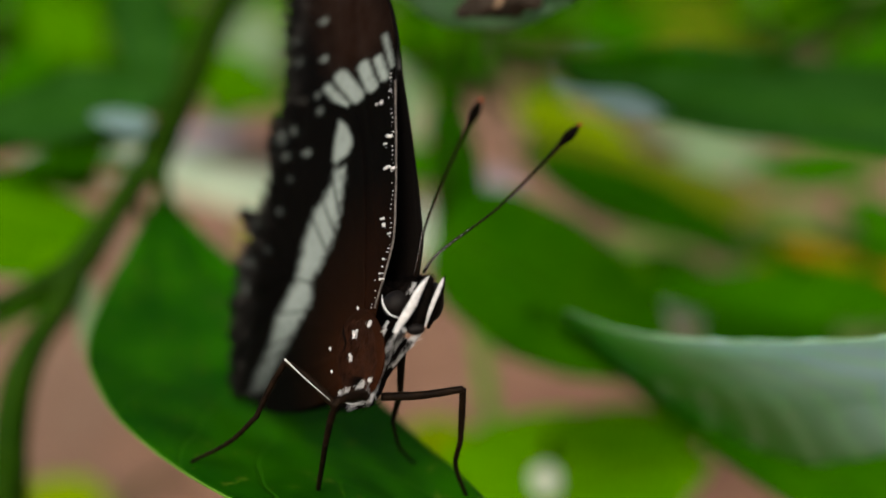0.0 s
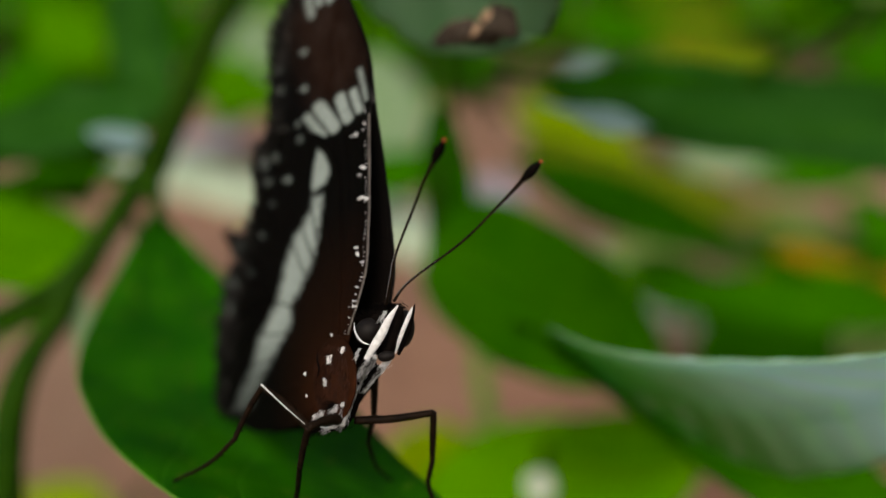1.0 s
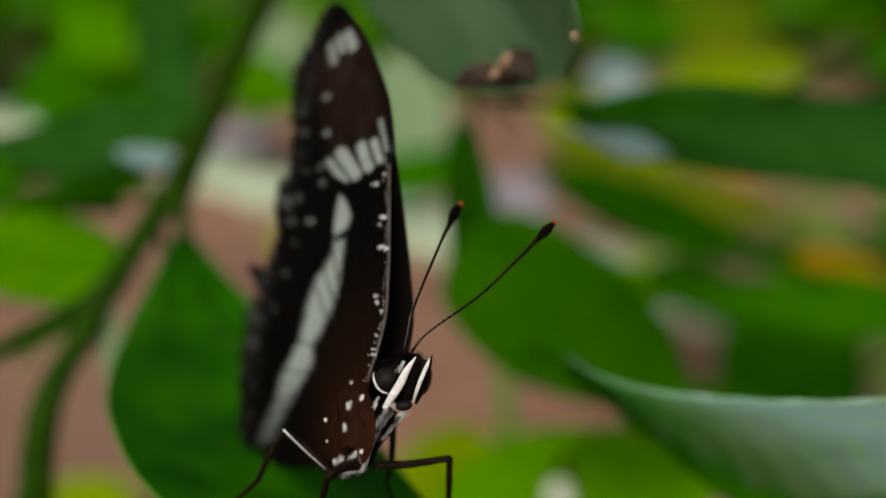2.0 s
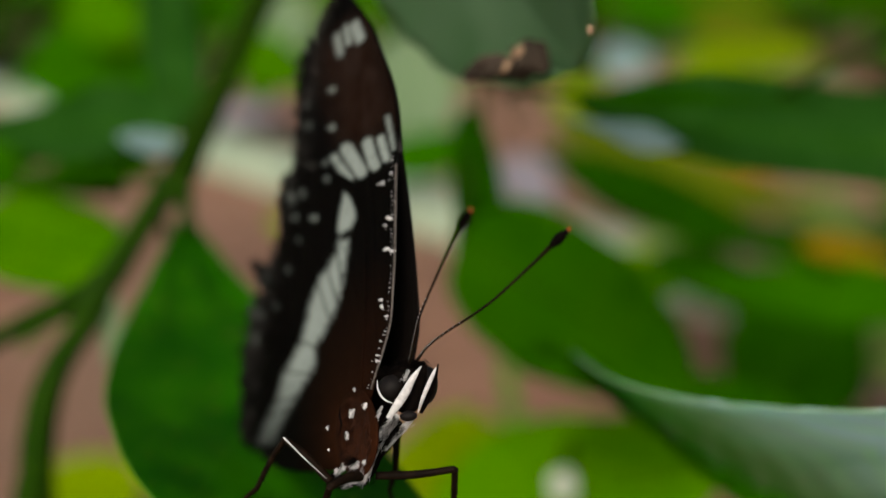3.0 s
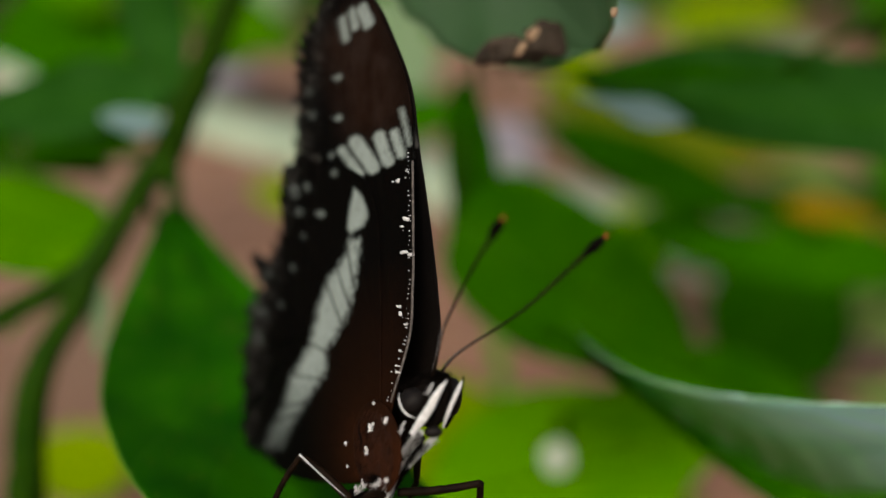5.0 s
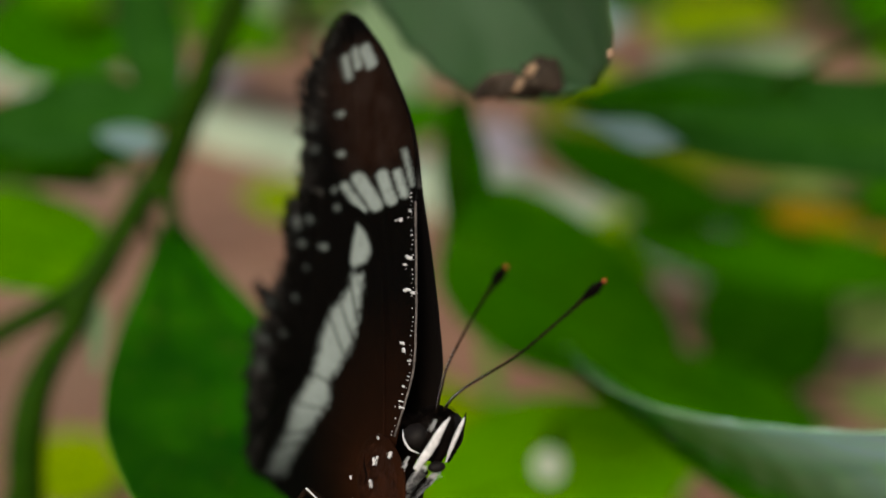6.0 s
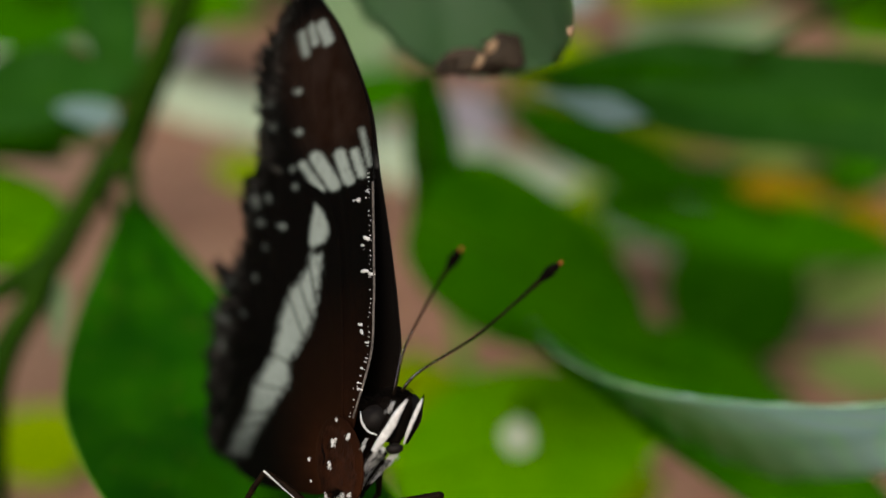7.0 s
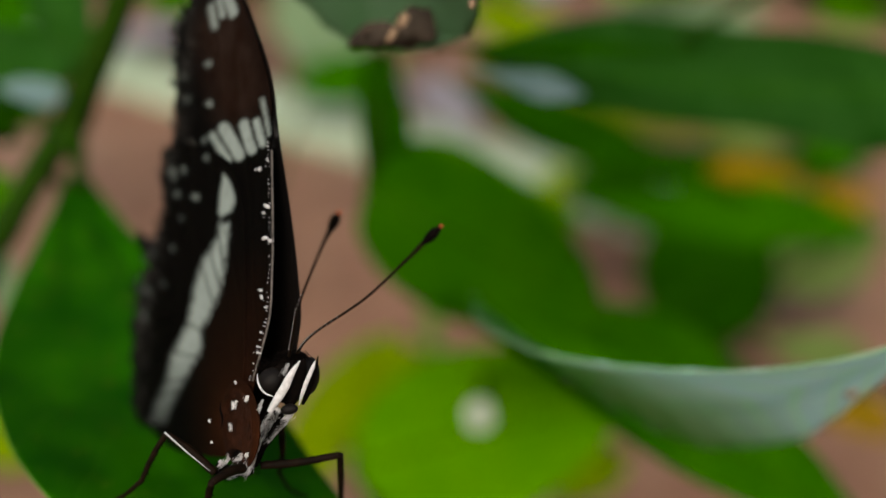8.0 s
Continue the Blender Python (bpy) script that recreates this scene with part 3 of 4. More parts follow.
def butterfly():
    body = root("butterfly", (-0.00740, 0.07850, -0.01347), "black and rust-brown butterfly with white bands, perched on a leaf", "butterfly")
    wing(body, "forewing", FORE, False, 0.1, WING, "dark brown forewing with a white band and spots", False)
    wing(body, "hindwing", HIND, False, -0.06, WING, "dark brown hindwing with a pale band and ragged margin", True)
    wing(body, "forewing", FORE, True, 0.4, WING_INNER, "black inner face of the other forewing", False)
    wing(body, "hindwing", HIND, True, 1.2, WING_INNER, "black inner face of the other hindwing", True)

    # pale dotted leading edge of the near forewing
    rng = random.Random(5)
    bm = bmesh.new()
    edge = spline([(0.3, -0.5), (-0.9, 3.6), (-1.9, 8), (-1.2, 13.4), (0.3, 18.4), (2, 24.3), (3.6, 29.5)], 60)
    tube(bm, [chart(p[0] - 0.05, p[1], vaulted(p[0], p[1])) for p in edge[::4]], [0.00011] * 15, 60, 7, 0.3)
    part("leading_edge", bm, plain_material("grey_vein", (0.03, 0.026, 0.024), (0.16, 0.14, 0.13), 4000, 0.7), body, "greyish leading vein")
    bm = bmesh.new()
    for k in range(84):
        p = edge[int(rng.uniform(0, 59))]
        big = rng.random() < 0.12
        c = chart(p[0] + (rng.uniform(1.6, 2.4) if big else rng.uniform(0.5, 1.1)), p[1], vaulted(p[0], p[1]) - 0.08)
        r = rng.uniform(0.035, 0.075) * MM * (1.2 if big else 0.85)
        blob(bm, c, (WING_U * r * 2.2, WING_V * r * 1.5, WING_N * r * 0.5), 8, 0.3, 3000)
    for u_, v_, r in [(5.88, 25.50, 0.23), (4.12, 26.73, 0.16), (2.60, 20.71, 0.35), (3.70, 19.88, 0.16), (1.60, 16.58, 0.39), (0.81, 9.55, 0.23), (1.17, 10.31, 0.20), (-1.07, 8.49, 0.16), (-0.20, 5.43, 0.16), (-0.42, 3.11, 0.23), (0.04, 3.69, 0.16)]:
        for _ in range(5):
            o = (rng.gauss(0, 0.9) * r, rng.gauss(0, 0.45) * r)
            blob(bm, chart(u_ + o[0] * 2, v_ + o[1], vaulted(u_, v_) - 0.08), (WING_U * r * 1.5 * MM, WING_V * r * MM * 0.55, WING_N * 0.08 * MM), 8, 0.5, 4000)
    part("scale_trim", bm, WHITE, body, "row of white scale dots along the wing edge")

    # trunk of the body
    c0, ax, side, up = Vector((-0.00768, 0.07810, -0.00953)), Vector((-0.00031, -0.00067, -0.00393)), Vector((0.00042, 0.00026, -0.00008)), Vector((-0.00250, 0.00410, 0.00000))
    bm = bmesh.new()
    blob(bm, c0, (ax, side, up), 40, 0.05, 500)
    at_uv = np.array([((v.co - HINGE).dot(WING_U) / MM, (v.co - HINGE).dot(WING_V) / MM) for v in bm.verts])
    thorax = part("thorax", bm, WING, body, "rust-brown furry thorax with white spots")
    paint(thorax, at_uv[:, 0], at_uv[:, 1], True)
    bm = bmesh.new()
    tube(bm, [(-0.00667, 0.08100, -0.01080), (-0.01098, 0.08900, -0.01399), (-0.01517, 0.09700, -0.01682), (-0.01923, 0.10500, -0.01852)], [0.0019, 0.0018, 0.0016, 0.0008], 40, 18, 0.05)
    part("abdomen", bm, BODY, body, "dark abdomen")
    bm = bmesh.new()
    for p, r in (((-0.00667, 0.07657, -0.00659), 0.00034), ((-0.00806, 0.07820, -0.00766), 0.00037), ((-0.00849, 0.07816, -0.00987), 0.00032), ((-0.01027, 0.07720, -0.00895), 0.00015), ((-0.00778, 0.07720, -0.00531), 0.00015), ((-0.00721, 0.07576, -0.01191), 0.00025), ((-0.00648, 0.07480, -0.01136), 0.00020), ((-0.01014, 0.07720, -0.01099), 0.00012), ((-0.00895, 0.07869, -0.01301), 0.00025), ((-0.00940, 0.07720, -0.01284), 0.00017)):
        for _ in range(7):
            o = Vector((rng.gauss(0, 0.35), rng.uniform(-0.2, 0.1), rng.gauss(0, 0.5))) * r
            blob(bm, Vector(p) + o, (Vector((r * rng.uniform(0.2, 0.45), 0, 0)), Vector((0, r * 0.15, 0)), Vector((r * 0.1, 0, r * rng.uniform(0.35, 0.6)))), 8, 0.5, 6000)
        tuft = [(Vector(p) + Vector((rng.gauss(0, 0.4), rng.uniform(-0.3, 0.1), rng.gauss(0, 0.6))) * r, Vector((rng.uniform(-0.5, 0.3), -0.25, -0.8 + rng.uniform(-0.4, 0.4)))) for _ in range(30)]
        hairs(bm, tuft, [r * rng.uniform(0.4, 0.9) for _ in tuft], rng, 0.00002)
    part("spots", bm, WHITE, thorax, "white scale spots")
    for mat_, many, long_, lab in ((RUST, 4200, 1.0, "short rust-brown fur"), (BODY, 900, 0.9, "dark hairs in the fur")):
        bm, rs, ls = bmesh.new(), [], []
        for _ in range(many):
            d = Vector((rng.gauss(0, 1), -abs(rng.gauss(0, 1)), rng.gauss(0, 1))).normalized()
            if d.y > -0.55 or (mat_ is BODY and noise.noise(d * 2.4) < 0.05):
                continue
            p = c0 + ax * d.x + side * d.y + up * d.z
            rs.append((p, (p - c0).normalized() * 0.35 + ax.normalized() * 0.9 + Vector((rng.uniform(-0.25, 0.25), 0, 0))))
            ls.append(long_ * rng.uniform(0.0004, 0.0009))
        hairs(bm, rs, ls, rng, 0.000018)
        part("fur", bm, mat_, thorax, lab)
    bm = bmesh.new()
    tube(bm, [(-0.00891, 0.07620, -0.00662), (-0.00891, 0.07570, -0.00737), (-0.00870, 0.07550, -0.00815), (-0.00888, 0.07570, -0.00903)], [0.00002, 0.00008, 0.00009, 0.00002], 16, 6, 0.4)
    part("seam", bm, BODY, thorax, "dark seam in the fur")

    # head
    bm = bmesh.new()
    blob(bm, (-0.00278, 0.07760, -0.00489), (Vector((0.0021, 0.0006, 0)), Vector((-0.0005, 0.0021, 0)), Vector((0.0002, 0, 0.0025))), 28, 0.08, 1500)
    head = part("head", bm, BODY, body, "black head with white stripes")
    for p, ex, ez in (((-0.00416, 0.07650, -0.00489), 0.00142, 0.00126), ((-0.00108, 0.07720, -0.00477), 0.00107, 0.00179)):
        bm = bmesh.new()
        blob(bm, p, (Vector((ex, 0, 0)), Vector((0, 0.0014, 0)), Vector((ex * 0.12, 0, ez))), 32, 0.02, 3000)
        part("eye", bm, EYE_MAT, head, "dark matt compound eye")
    bm = bmesh.new()
    tube(bm, [(-0.00547, 0.07570, -0.00406), (-0.00540, 0.07540, -0.00469), (-0.00510, 0.07520, -0.00533), (-0.00465, 0.07510, -0.00577), (-0.00395, 0.07500, -0.00602)], [0.00002, 0.00008, 0.00010, 0.00008, 0.00003], 28, 8, 0.2)
    part("eye_rim", bm, WHITE, head, "white crescent behind the eye")
    for pts, r in (([(-0.00434, 0.07450, -0.00725), (-0.00346, 0.07390, -0.00592), (-0.00270, 0.07360, -0.00469), (-0.00230, 0.07340, -0.00385), (-0.00185, 0.07330, -0.00308), (-0.00131, 0.07340, -0.00231)], [0.00020, 0.00037, 0.00038, 0.00033, 0.00022, 0.00004]),
                   ([(-0.00167, 0.07470, -0.00676), (-0.00131, 0.07430, -0.00564), (-0.00095, 0.07410, -0.00465), (-0.00060, 0.07400, -0.00381), (-0.00030, 0.07400, -0.00313), (-0.00005, 0.07410, -0.00250)], [0.00005, 0.00016, 0.00019, 0.00019, 0.00017, 0.00004])):
        bm = bmesh.new()
        tube(bm, pts, r, 60, 14, 0.12, 0.45)
        part("palp", bm, WHITE, head, "white-striped palp pointing up")
    for pts, r in (([(-0.00263, 0.07520, -0.00700), (-0.00201, 0.07480, -0.00568), (-0.00165, 0.07460, -0.00438), (-0.00134, 0.07460, -0.00335), (-0.00108, 0.07480, -0.00252)], [0.00039, 0.00053, 0.00058, 0.00049, 0.00015]),
                   ([(-0.00144, 0.07570, -0.00696), (-0.00093, 0.07530, -0.00583), (-0.00051, 0.07510, -0.00463), (-0.00015, 0.07490, -0.00343), (0.00011, 0.07490, -0.00234)], [0.00015, 0.00024, 0.00024, 0.00019, 0.00005]),
                   ([(-0.00394, 0.07560, -0.00682), (-0.00331, 0.07530, -0.00541), (-0.00265, 0.07520, -0.00406), (-0.00219, 0.07530, -0.00293)], [0.00034, 0.00039, 0.00039, 0.00010])):
        bm = bmesh.new()
        tube(bm, pts, r, 40, 12, 0.2)
        part("palp", bm, BODY, head, "black inner side of the palp")
    bm = bmesh.new()
    blob(bm, (-0.00245, 0.07410, -0.00693), (Vector((0.00078, 0, 0.00012)), Vector((0, 0.0005, 0)), Vector((-0.0001, 0, 0.00047))), 20)
    part("proboscis", bm, EYE_MAT, head, "dark coiled proboscis")

    # bristles of the face and chest: strips from a to b, hairs lying along them
    def coat(strips, mat, label, width):
        bm, rs, ls = bmesh.new(), [], []
        for a, b, n, spread, lean, ln in strips:
            a, b = Vector(a), Vector(b)
            for _ in range(n):
                p = a.lerp(b, rng.random()) + Vector((rng.gauss(0, 1), rng.gauss(0, 0.4), rng.gauss(0, 1))) * spread
                rs.append((p, (a - b).normalized() + Vector(lean) + Vector((rng.uniform(-0.35, 0.35), rng.uniform(-0.5, 0), rng.uniform(-0.35, 0.35)))))
                ls.append(ln * rng.uniform(0.6, 1.3))
        hairs(bm, rs, ls, rng, width)
        part("bristles", bm, mat, head, label)

    coat((((-0.00511, 0.07470, -0.00929), (-0.00343, 0.07410, -0.00682), 900, 0.00012, (-0.1, 0, 0), 0.0008),
          ((-0.00601, 0.07520, -0.01133), (-0.00501, 0.07470, -0.00919), 600, 0.00014, (0, 0, 0), 0.0008),
          ((-0.00660, 0.07550, -0.01297), (-0.00596, 0.07520, -0.01123), 480, 0.00015, (0, 0, 0), 0.0008),
          ((-0.00444, 0.07490, -0.01001), (-0.00266, 0.07430, -0.00789), 420, 0.00009, (0, 0, 0), 0.0004),
          ((-0.00291, 0.07430, -0.00788), (-0.00217, 0.07430, -0.00735), 180, 0.00013, (-0.2, 0, -0.4), 0.0004),
          ((-0.00594, 0.07520, -0.00954), (-0.00490, 0.07500, -0.00626), 225, 0.00006, (-0.7, 0, 0), 0.0004),
          ((-0.00293, 0.07480, -0.00379), (-0.00252, 0.07480, -0.00295), 67, 0.00010, (0, 0, 0), 0.0004),
          ((-0.00761, 0.07570, -0.01219), (-0.00639, 0.07560, -0.01129), 90, 0.00011, (-0.4, 0, -0.2), 0.0004),
          ((-0.00929, 0.07630, -0.01288), (-0.00836, 0.07610, -0.01225), 75, 0.00012, (0, 0, -0.3), 0.0004),
          ((-0.00847, 0.07650, -0.01414), (-0.00626, 0.07620, -0.01310), 105, 0.00015, (0, 0, 0), 0.0004)), WHITE, "white bristles on face and chest", 0.000019)
    coat((((-0.00510, 0.07440, -0.00939), (-0.00352, 0.07380, -0.00699), 130, 0.00016, (0, 0, 0), 0.0005),
          ((-0.00615, 0.07500, -0.01169), (-0.00500, 0.07450, -0.00926), 170, 0.00018, (0, 0, 0), 0.0005),
          ((-0.00452, 0.07460, -0.00987), (-0.00276, 0.07410, -0.00786), 90, 0.00012, (0, 0, 0), 0.0004),
          ((-0.00507, 0.07660, -0.00387), (-0.00242, 0.07620, -0.00348), 500, 0.00030, (0, 0, 1), 0.0005),
          ((-0.00546, 0.07530, -0.01016), (-0.00447, 0.07500, -0.00735), 630, 0.00013, (0, 0, 0), 0.0008),
          ((-0.00487, 0.07530, -0.01057), (-0.00333, 0.07480, -0.00823), 630, 0.00011, (0, 0, 0), 0.0005),
          ((-0.00509, 0.07560, -0.01111), (-0.00269, 0.07520, -0.00789), 600, 0.00008, (0.1, 0, 0), 0.0004),
          ((-0.00621, 0.07570, -0.01241), (-0.00506, 0.07530, -0.01036), 240, 0.00020, (0, 0, 0), 0.0008),
          ((-0.00363, 0.07650, -0.00287), (-0.00090, 0.07600, -0.00268), 480, 0.00017, (0, 0, 1.2), 0.0005),
          ((-0.00985, 0.07750, -0.01402), (-0.00608, 0.07650, -0.01326), 630, 0.00030, (0, 0, -0.4), 0.0008),
          ((-0.00764, 0.07600, -0.01184), (-0.00624, 0.07600, -0.01246), 300, 0.00025, (0, 0, 0), 0.0008)), BODY, "black bristles on face and chest", 0.000025)

    # chest under the head, and the belly with a white line
    bm = bmesh.new()
    tube(bm, [(-0.01011, 0.07880, -0.01385), (-0.00878, 0.07800, -0.01402), (-0.00740, 0.07760, -0.01376), (-0.00624, 0.07730, -0.01269), (-0.00517, 0.07700, -0.01041), (-0.00349, 0.07640, -0.00802)], [0.00025, 0.00046, 0.00056, 0.00061, 0.00046, 0.00036], 50, 16, 0.12)
    part("chest", bm, BODY, body, "black furry chest")
    bm = bmesh.new()
    tube(bm, [(-0.00914, 0.07620, -0.01352), (-0.00836, 0.07600, -0.01369), (-0.00751, 0.07600, -0.01365)], [0.00002, 0.00007, 0.00003], 16, 6, 0.2)
    part("belly_line", bm, WHITE, body, "thin white line on the belly")

    # antennae
    for pts in (((-0.00179, 0.07520, -0.00206), (-0.00096, 0.07468, -0.00085), (0.00046, 0.07417, 0.00039), (0.00449, 0.07244, 0.00337), (0.00795, 0.07083, 0.00679), (0.00948, 0.07005, 0.00842), (0.01023, 0.06966, 0.00919), (0.01093, 0.06918, 0.00991)),
                ((-0.00251, 0.07520, -0.00233), (-0.00202, 0.07439, 0.00008), (-0.00150, 0.07341, 0.00220), (0.00006, 0.07092, 0.00584), (0.00133, 0.06864, 0.00853), (0.00203, 0.06753, 0.00979), (0.00245, 0.06684, 0.01062), (0.00289, 0.06589, 0.01137))):
        bm = bmesh.new()
        tube(bm, pts[:6], [0.00016, 0.00013, 0.00012, 0.00012, 0.00014, 0.00022], 90, 8, 0.10)
        ant = part("antenna", bm, LEGS, head, "thin dark antenna with fine pale rings")
        bm = bmesh.new()
        tube(bm, [pts[5], pts[6], pts[7]], [0.00022, 0.00044, 0.00016], 20, 12, 0.06)
        part("club", bm, BODY, ant, "black club")
        bm = bmesh.new()
        d = (Vector(pts[7]) - Vector(pts[6])).normalized()
        blob(bm, Vector(pts[7]), (d * 0.00026, d.orthogonal().normalized() * 0.00017, d.cross(d.orthogonal()).normalized() * 0.00017), 12)
        part("tip", bm, TIP, ant, "orange-red tip")
        bm = bmesh.new()
        sp = spline(pts[:6], 120)
        for k in range(4, 60, 3):
            blob(bm, Vector(sp[k]) + Vector((-0.00008, -0.00007, 0)), (Vector((0.00005, 0, 0)), Vector((0, 0.00005, 0)), Vector((0, 0, 0.00004))), 6)
        part("rings", bm, WHITE, ant, "fine pale rings")

    # legs
    leg(body, "leg", [(-0.00992, 0.07700, -0.01390), (-0.01429, 0.07720, -0.01008), (-0.01734, 0.07900, -0.01536), (-0.02061, 0.08220, -0.01841), (-0.02531, 0.08530, -0.02114)], [0.00042, 0.00027, 0.00025, 0.00015], "femur with a white stripe")
    leg(body, "leg", [(-0.00656, 0.07600, -0.01298), (-0.00911, 0.07220, -0.01285), (-0.01051, 0.07550, -0.01711), (-0.01195, 0.08150, -0.02209), (-0.01320, 0.08620, -0.02654)], [0.0005, 0.00033, 0.00026, 0.0002])
    leg(body, "leg", [(-0.00571, 0.07700, -0.01326), (0.00166, 0.07820, -0.01279), (0.00146, 0.08120, -0.01819), (0.00103, 0.08320, -0.02113), (0.00229, 0.08620, -0.02535)], [0.00040, 0.00033, 0.00027, 0.00018], bow=-0.0002)
    leg(body, "leg", [(-0.00390, 0.07850, -0.00930), (-0.00425, 0.08150, -0.01399), (-0.00518, 0.08500, -0.01720), (-0.00473, 0.08900, -0.02064), (-0.00341, 0.09280, -0.02329)], [0.0004, 0.00028, 0.00022, 0.00014])
    bm = bmesh.new()
    tube(bm, [(-0.01429, 0.07670, -0.00978), (-0.01232, 0.07650, -0.01160), (-0.01016, 0.07630, -0.01345)], [0.00009, 0.00005, 0.00002], 20, 8, 0.1)
    part("leg_stripe", bm, WHITE, body, "white stripe along a femur")


butterfly()


# ---- the shrub that carries the perch leaf ----
def shrub_left():
    sh = root("shrub", (-0.10000, 0.21029, -0.40234), "green shrub with a broad glossy leaf on a forked stem", "shrub")
    runs = (
        ([(-0.04236, 0.20500, 0.07836), (-0.04863, 0.20000, 0.06212), (-0.05229, 0.19500, 0.05068), (-0.05566, 0.19000, 0.03848), (-0.05948, 0.18800, 0.02870), (-0.06308, 0.18700, 0.01965)], [0.0036, 0.0034, 0.0033, 0.0033, 0.0034, 0.0038]),
        ([(-0.06308, 0.18700, 0.01965), (-0.06743, 0.18400, 0.01307), (-0.07220, 0.18100, 0.00406), (-0.07633, 0.17800, -0.00368), (-0.08336, 0.17600, -0.00786), (-0.09502, 0.17400, -0.01414), (-0.11023, 0.17200, -0.02296)], [0.0036, 0.0031, 0.0030, 0.0033, 0.0026, 0.0022, 0.0019]),
        ([(-0.07633, 0.17800, -0.00368), (-0.07849, 0.17500, -0.01144), (-0.08227, 0.17100, -0.01935), (-0.08438, 0.16800, -0.02778), (-0.08483, 0.16600, -0.03860), (-0.08431, 0.16500, -0.05086), (-0.08460, 0.16500, -0.07426), (-0.10000, 0.21029, -0.40234)], [0.0031, 0.0028, 0.0030, 0.0033, 0.0034, 0.0034, 0.0036, 0.0050]),
    )
    for k, (p, r) in enumerate(runs):
        bm = bmesh.new()
        tube(bm, p, r, 80, 14, 0.08, seed=k)
        part("stem", bm, TWIG if k == 0 else STEM, sh)
    base, tip = Vector((-0.05901, 0.17900, 0.01294)), Vector((-0.01006, 0.05634, -0.02560))
    bm = bmesh.new()
    tube(bm, [(-0.06308, 0.18700, 0.01965), (-0.06135, 0.18400, 0.01664), base, base.lerp(tip, 0.12)], [0.0026, 0.0020, 0.0017, 0.0007], 40, 12, 0.06)
    part("petiole", bm, STEM, sh)
    leaf(sh, "leaf", base, tip, 0.0365, (0.071, -0.112, 1.160), LEAF_PERCH, bend=-0.0725, fold=0.10, sway=0.147, twist=-0.13, wave=0.003, peak=0.63, blunt=0.692, rib=False, rim=True, ns=120, nq=40, seed=2, label="broad glossy deep green leaf that carries the butterfly")
    leaf(sh, "leaf", (-0.06472, 0.19000, 0.02942), (-0.12684, 0.21500, 0.03029), 0.0248, (0.1, -0.8, 0.6), LEAF_LONG, bend=0.05, sway=-0.04, peak=0.32, seed=3)
    leaf(sh, "leaf", (-0.06453, 0.19500, 0.02975), (-0.08426, 0.23000, 0.08570), 0.0148, (0.2, -0.9, 0.3), LEAF_LONG, bend=0.05, seed=4)
    # pale blade stands in for the sky glint on a leaf base
    leaf(sh, "leaf", (-0.06321, 0.18400, 0.02522), (-0.07501, 0.18200, 0.02799), 0.0103, (0.0, -0.6, 0.8), LEAF_TEAL_SHEEN, rib=False, seed=8, label="sky glint on a leaf base at the fork, added as a small pale blade")
    leaf(sh, "leaf", (-0.07699, 0.19000, -0.00196), (-0.14307, 0.23000, 0.00757), 0.0292, (0.1, -0.8, 0.6), LEAF_BRIGHT, bend=0.04, seed=5)
    leaf(sh, "leaf", (-0.12189, 0.30000, 0.01943), (-0.18791, 0.33000, 0.01834), 0.0156, (0.0, -0.8, 0.6), LEAF_FADED, bend=0.03, seed=10)
    leaf(sh, "leaf", (-0.09694, 0.24000, 0.01879), (-0.19758, 0.30000, 0.01593), 0.0125, (0.0, -0.8, 0.6), LEAF, bend=0.03, seed=9)
    leaf(sh, "leaf", (-0.06069, 0.19200, -0.00049), (-0.07417, 0.18700, -0.02208), 0.0125, (0.0, -0.8, 0.6), LEAF, bend=0.02, seed=12)
    leaf(sh, "leaf", (-0.07488, 0.17800, -0.00462), (-0.07357, 0.17500, -0.02187), 0.0056, (-0.3, -0.9, 0.3), LEAF_BLEACHED, seed=7, rib=False)
    leaf(sh, "leaf", (-0.06981, 0.20500, 0.02734), (-0.16594, 0.25000, 0.02602), 0.0181, (0.0, -0.8, 0.6), LEAF, bend=0.03, seed=13)
    leaf(sh, "leaf", (-0.08525, 0.23500, 0.02177), (-0.15240, 0.27000, 0.02071), 0.0142, (0.0, -0.8, 0.6), LEAF, bend=0.03, seed=25)
    leaf(sh, "leaf", (-0.07936, 0.19500, -0.00263), (-0.11768, 0.22000, -0.02491), 0.0103, (0.0, -0.8, 0.6), LEAF, bend=0.03, seed=26)
    for a, b in (((-0.06743, 0.18400, 0.01307), (-0.07318, 0.20000, 0.01466)), ((-0.07318, 0.20000, 0.01466), (-0.08641, 0.23000, 0.02098)), ((-0.06743, 0.18400, 0.01307), (-0.06469, 0.19200, -0.00130))):
        bm = bmesh.new()
        tube(bm, [a, Vector(a).lerp(Vector(b), 0.5), b], [0.0012, 0.001, 0.0008], 14, 8, 0.05)
        part("petiole", bm, STEM, sh)


shrub_left()


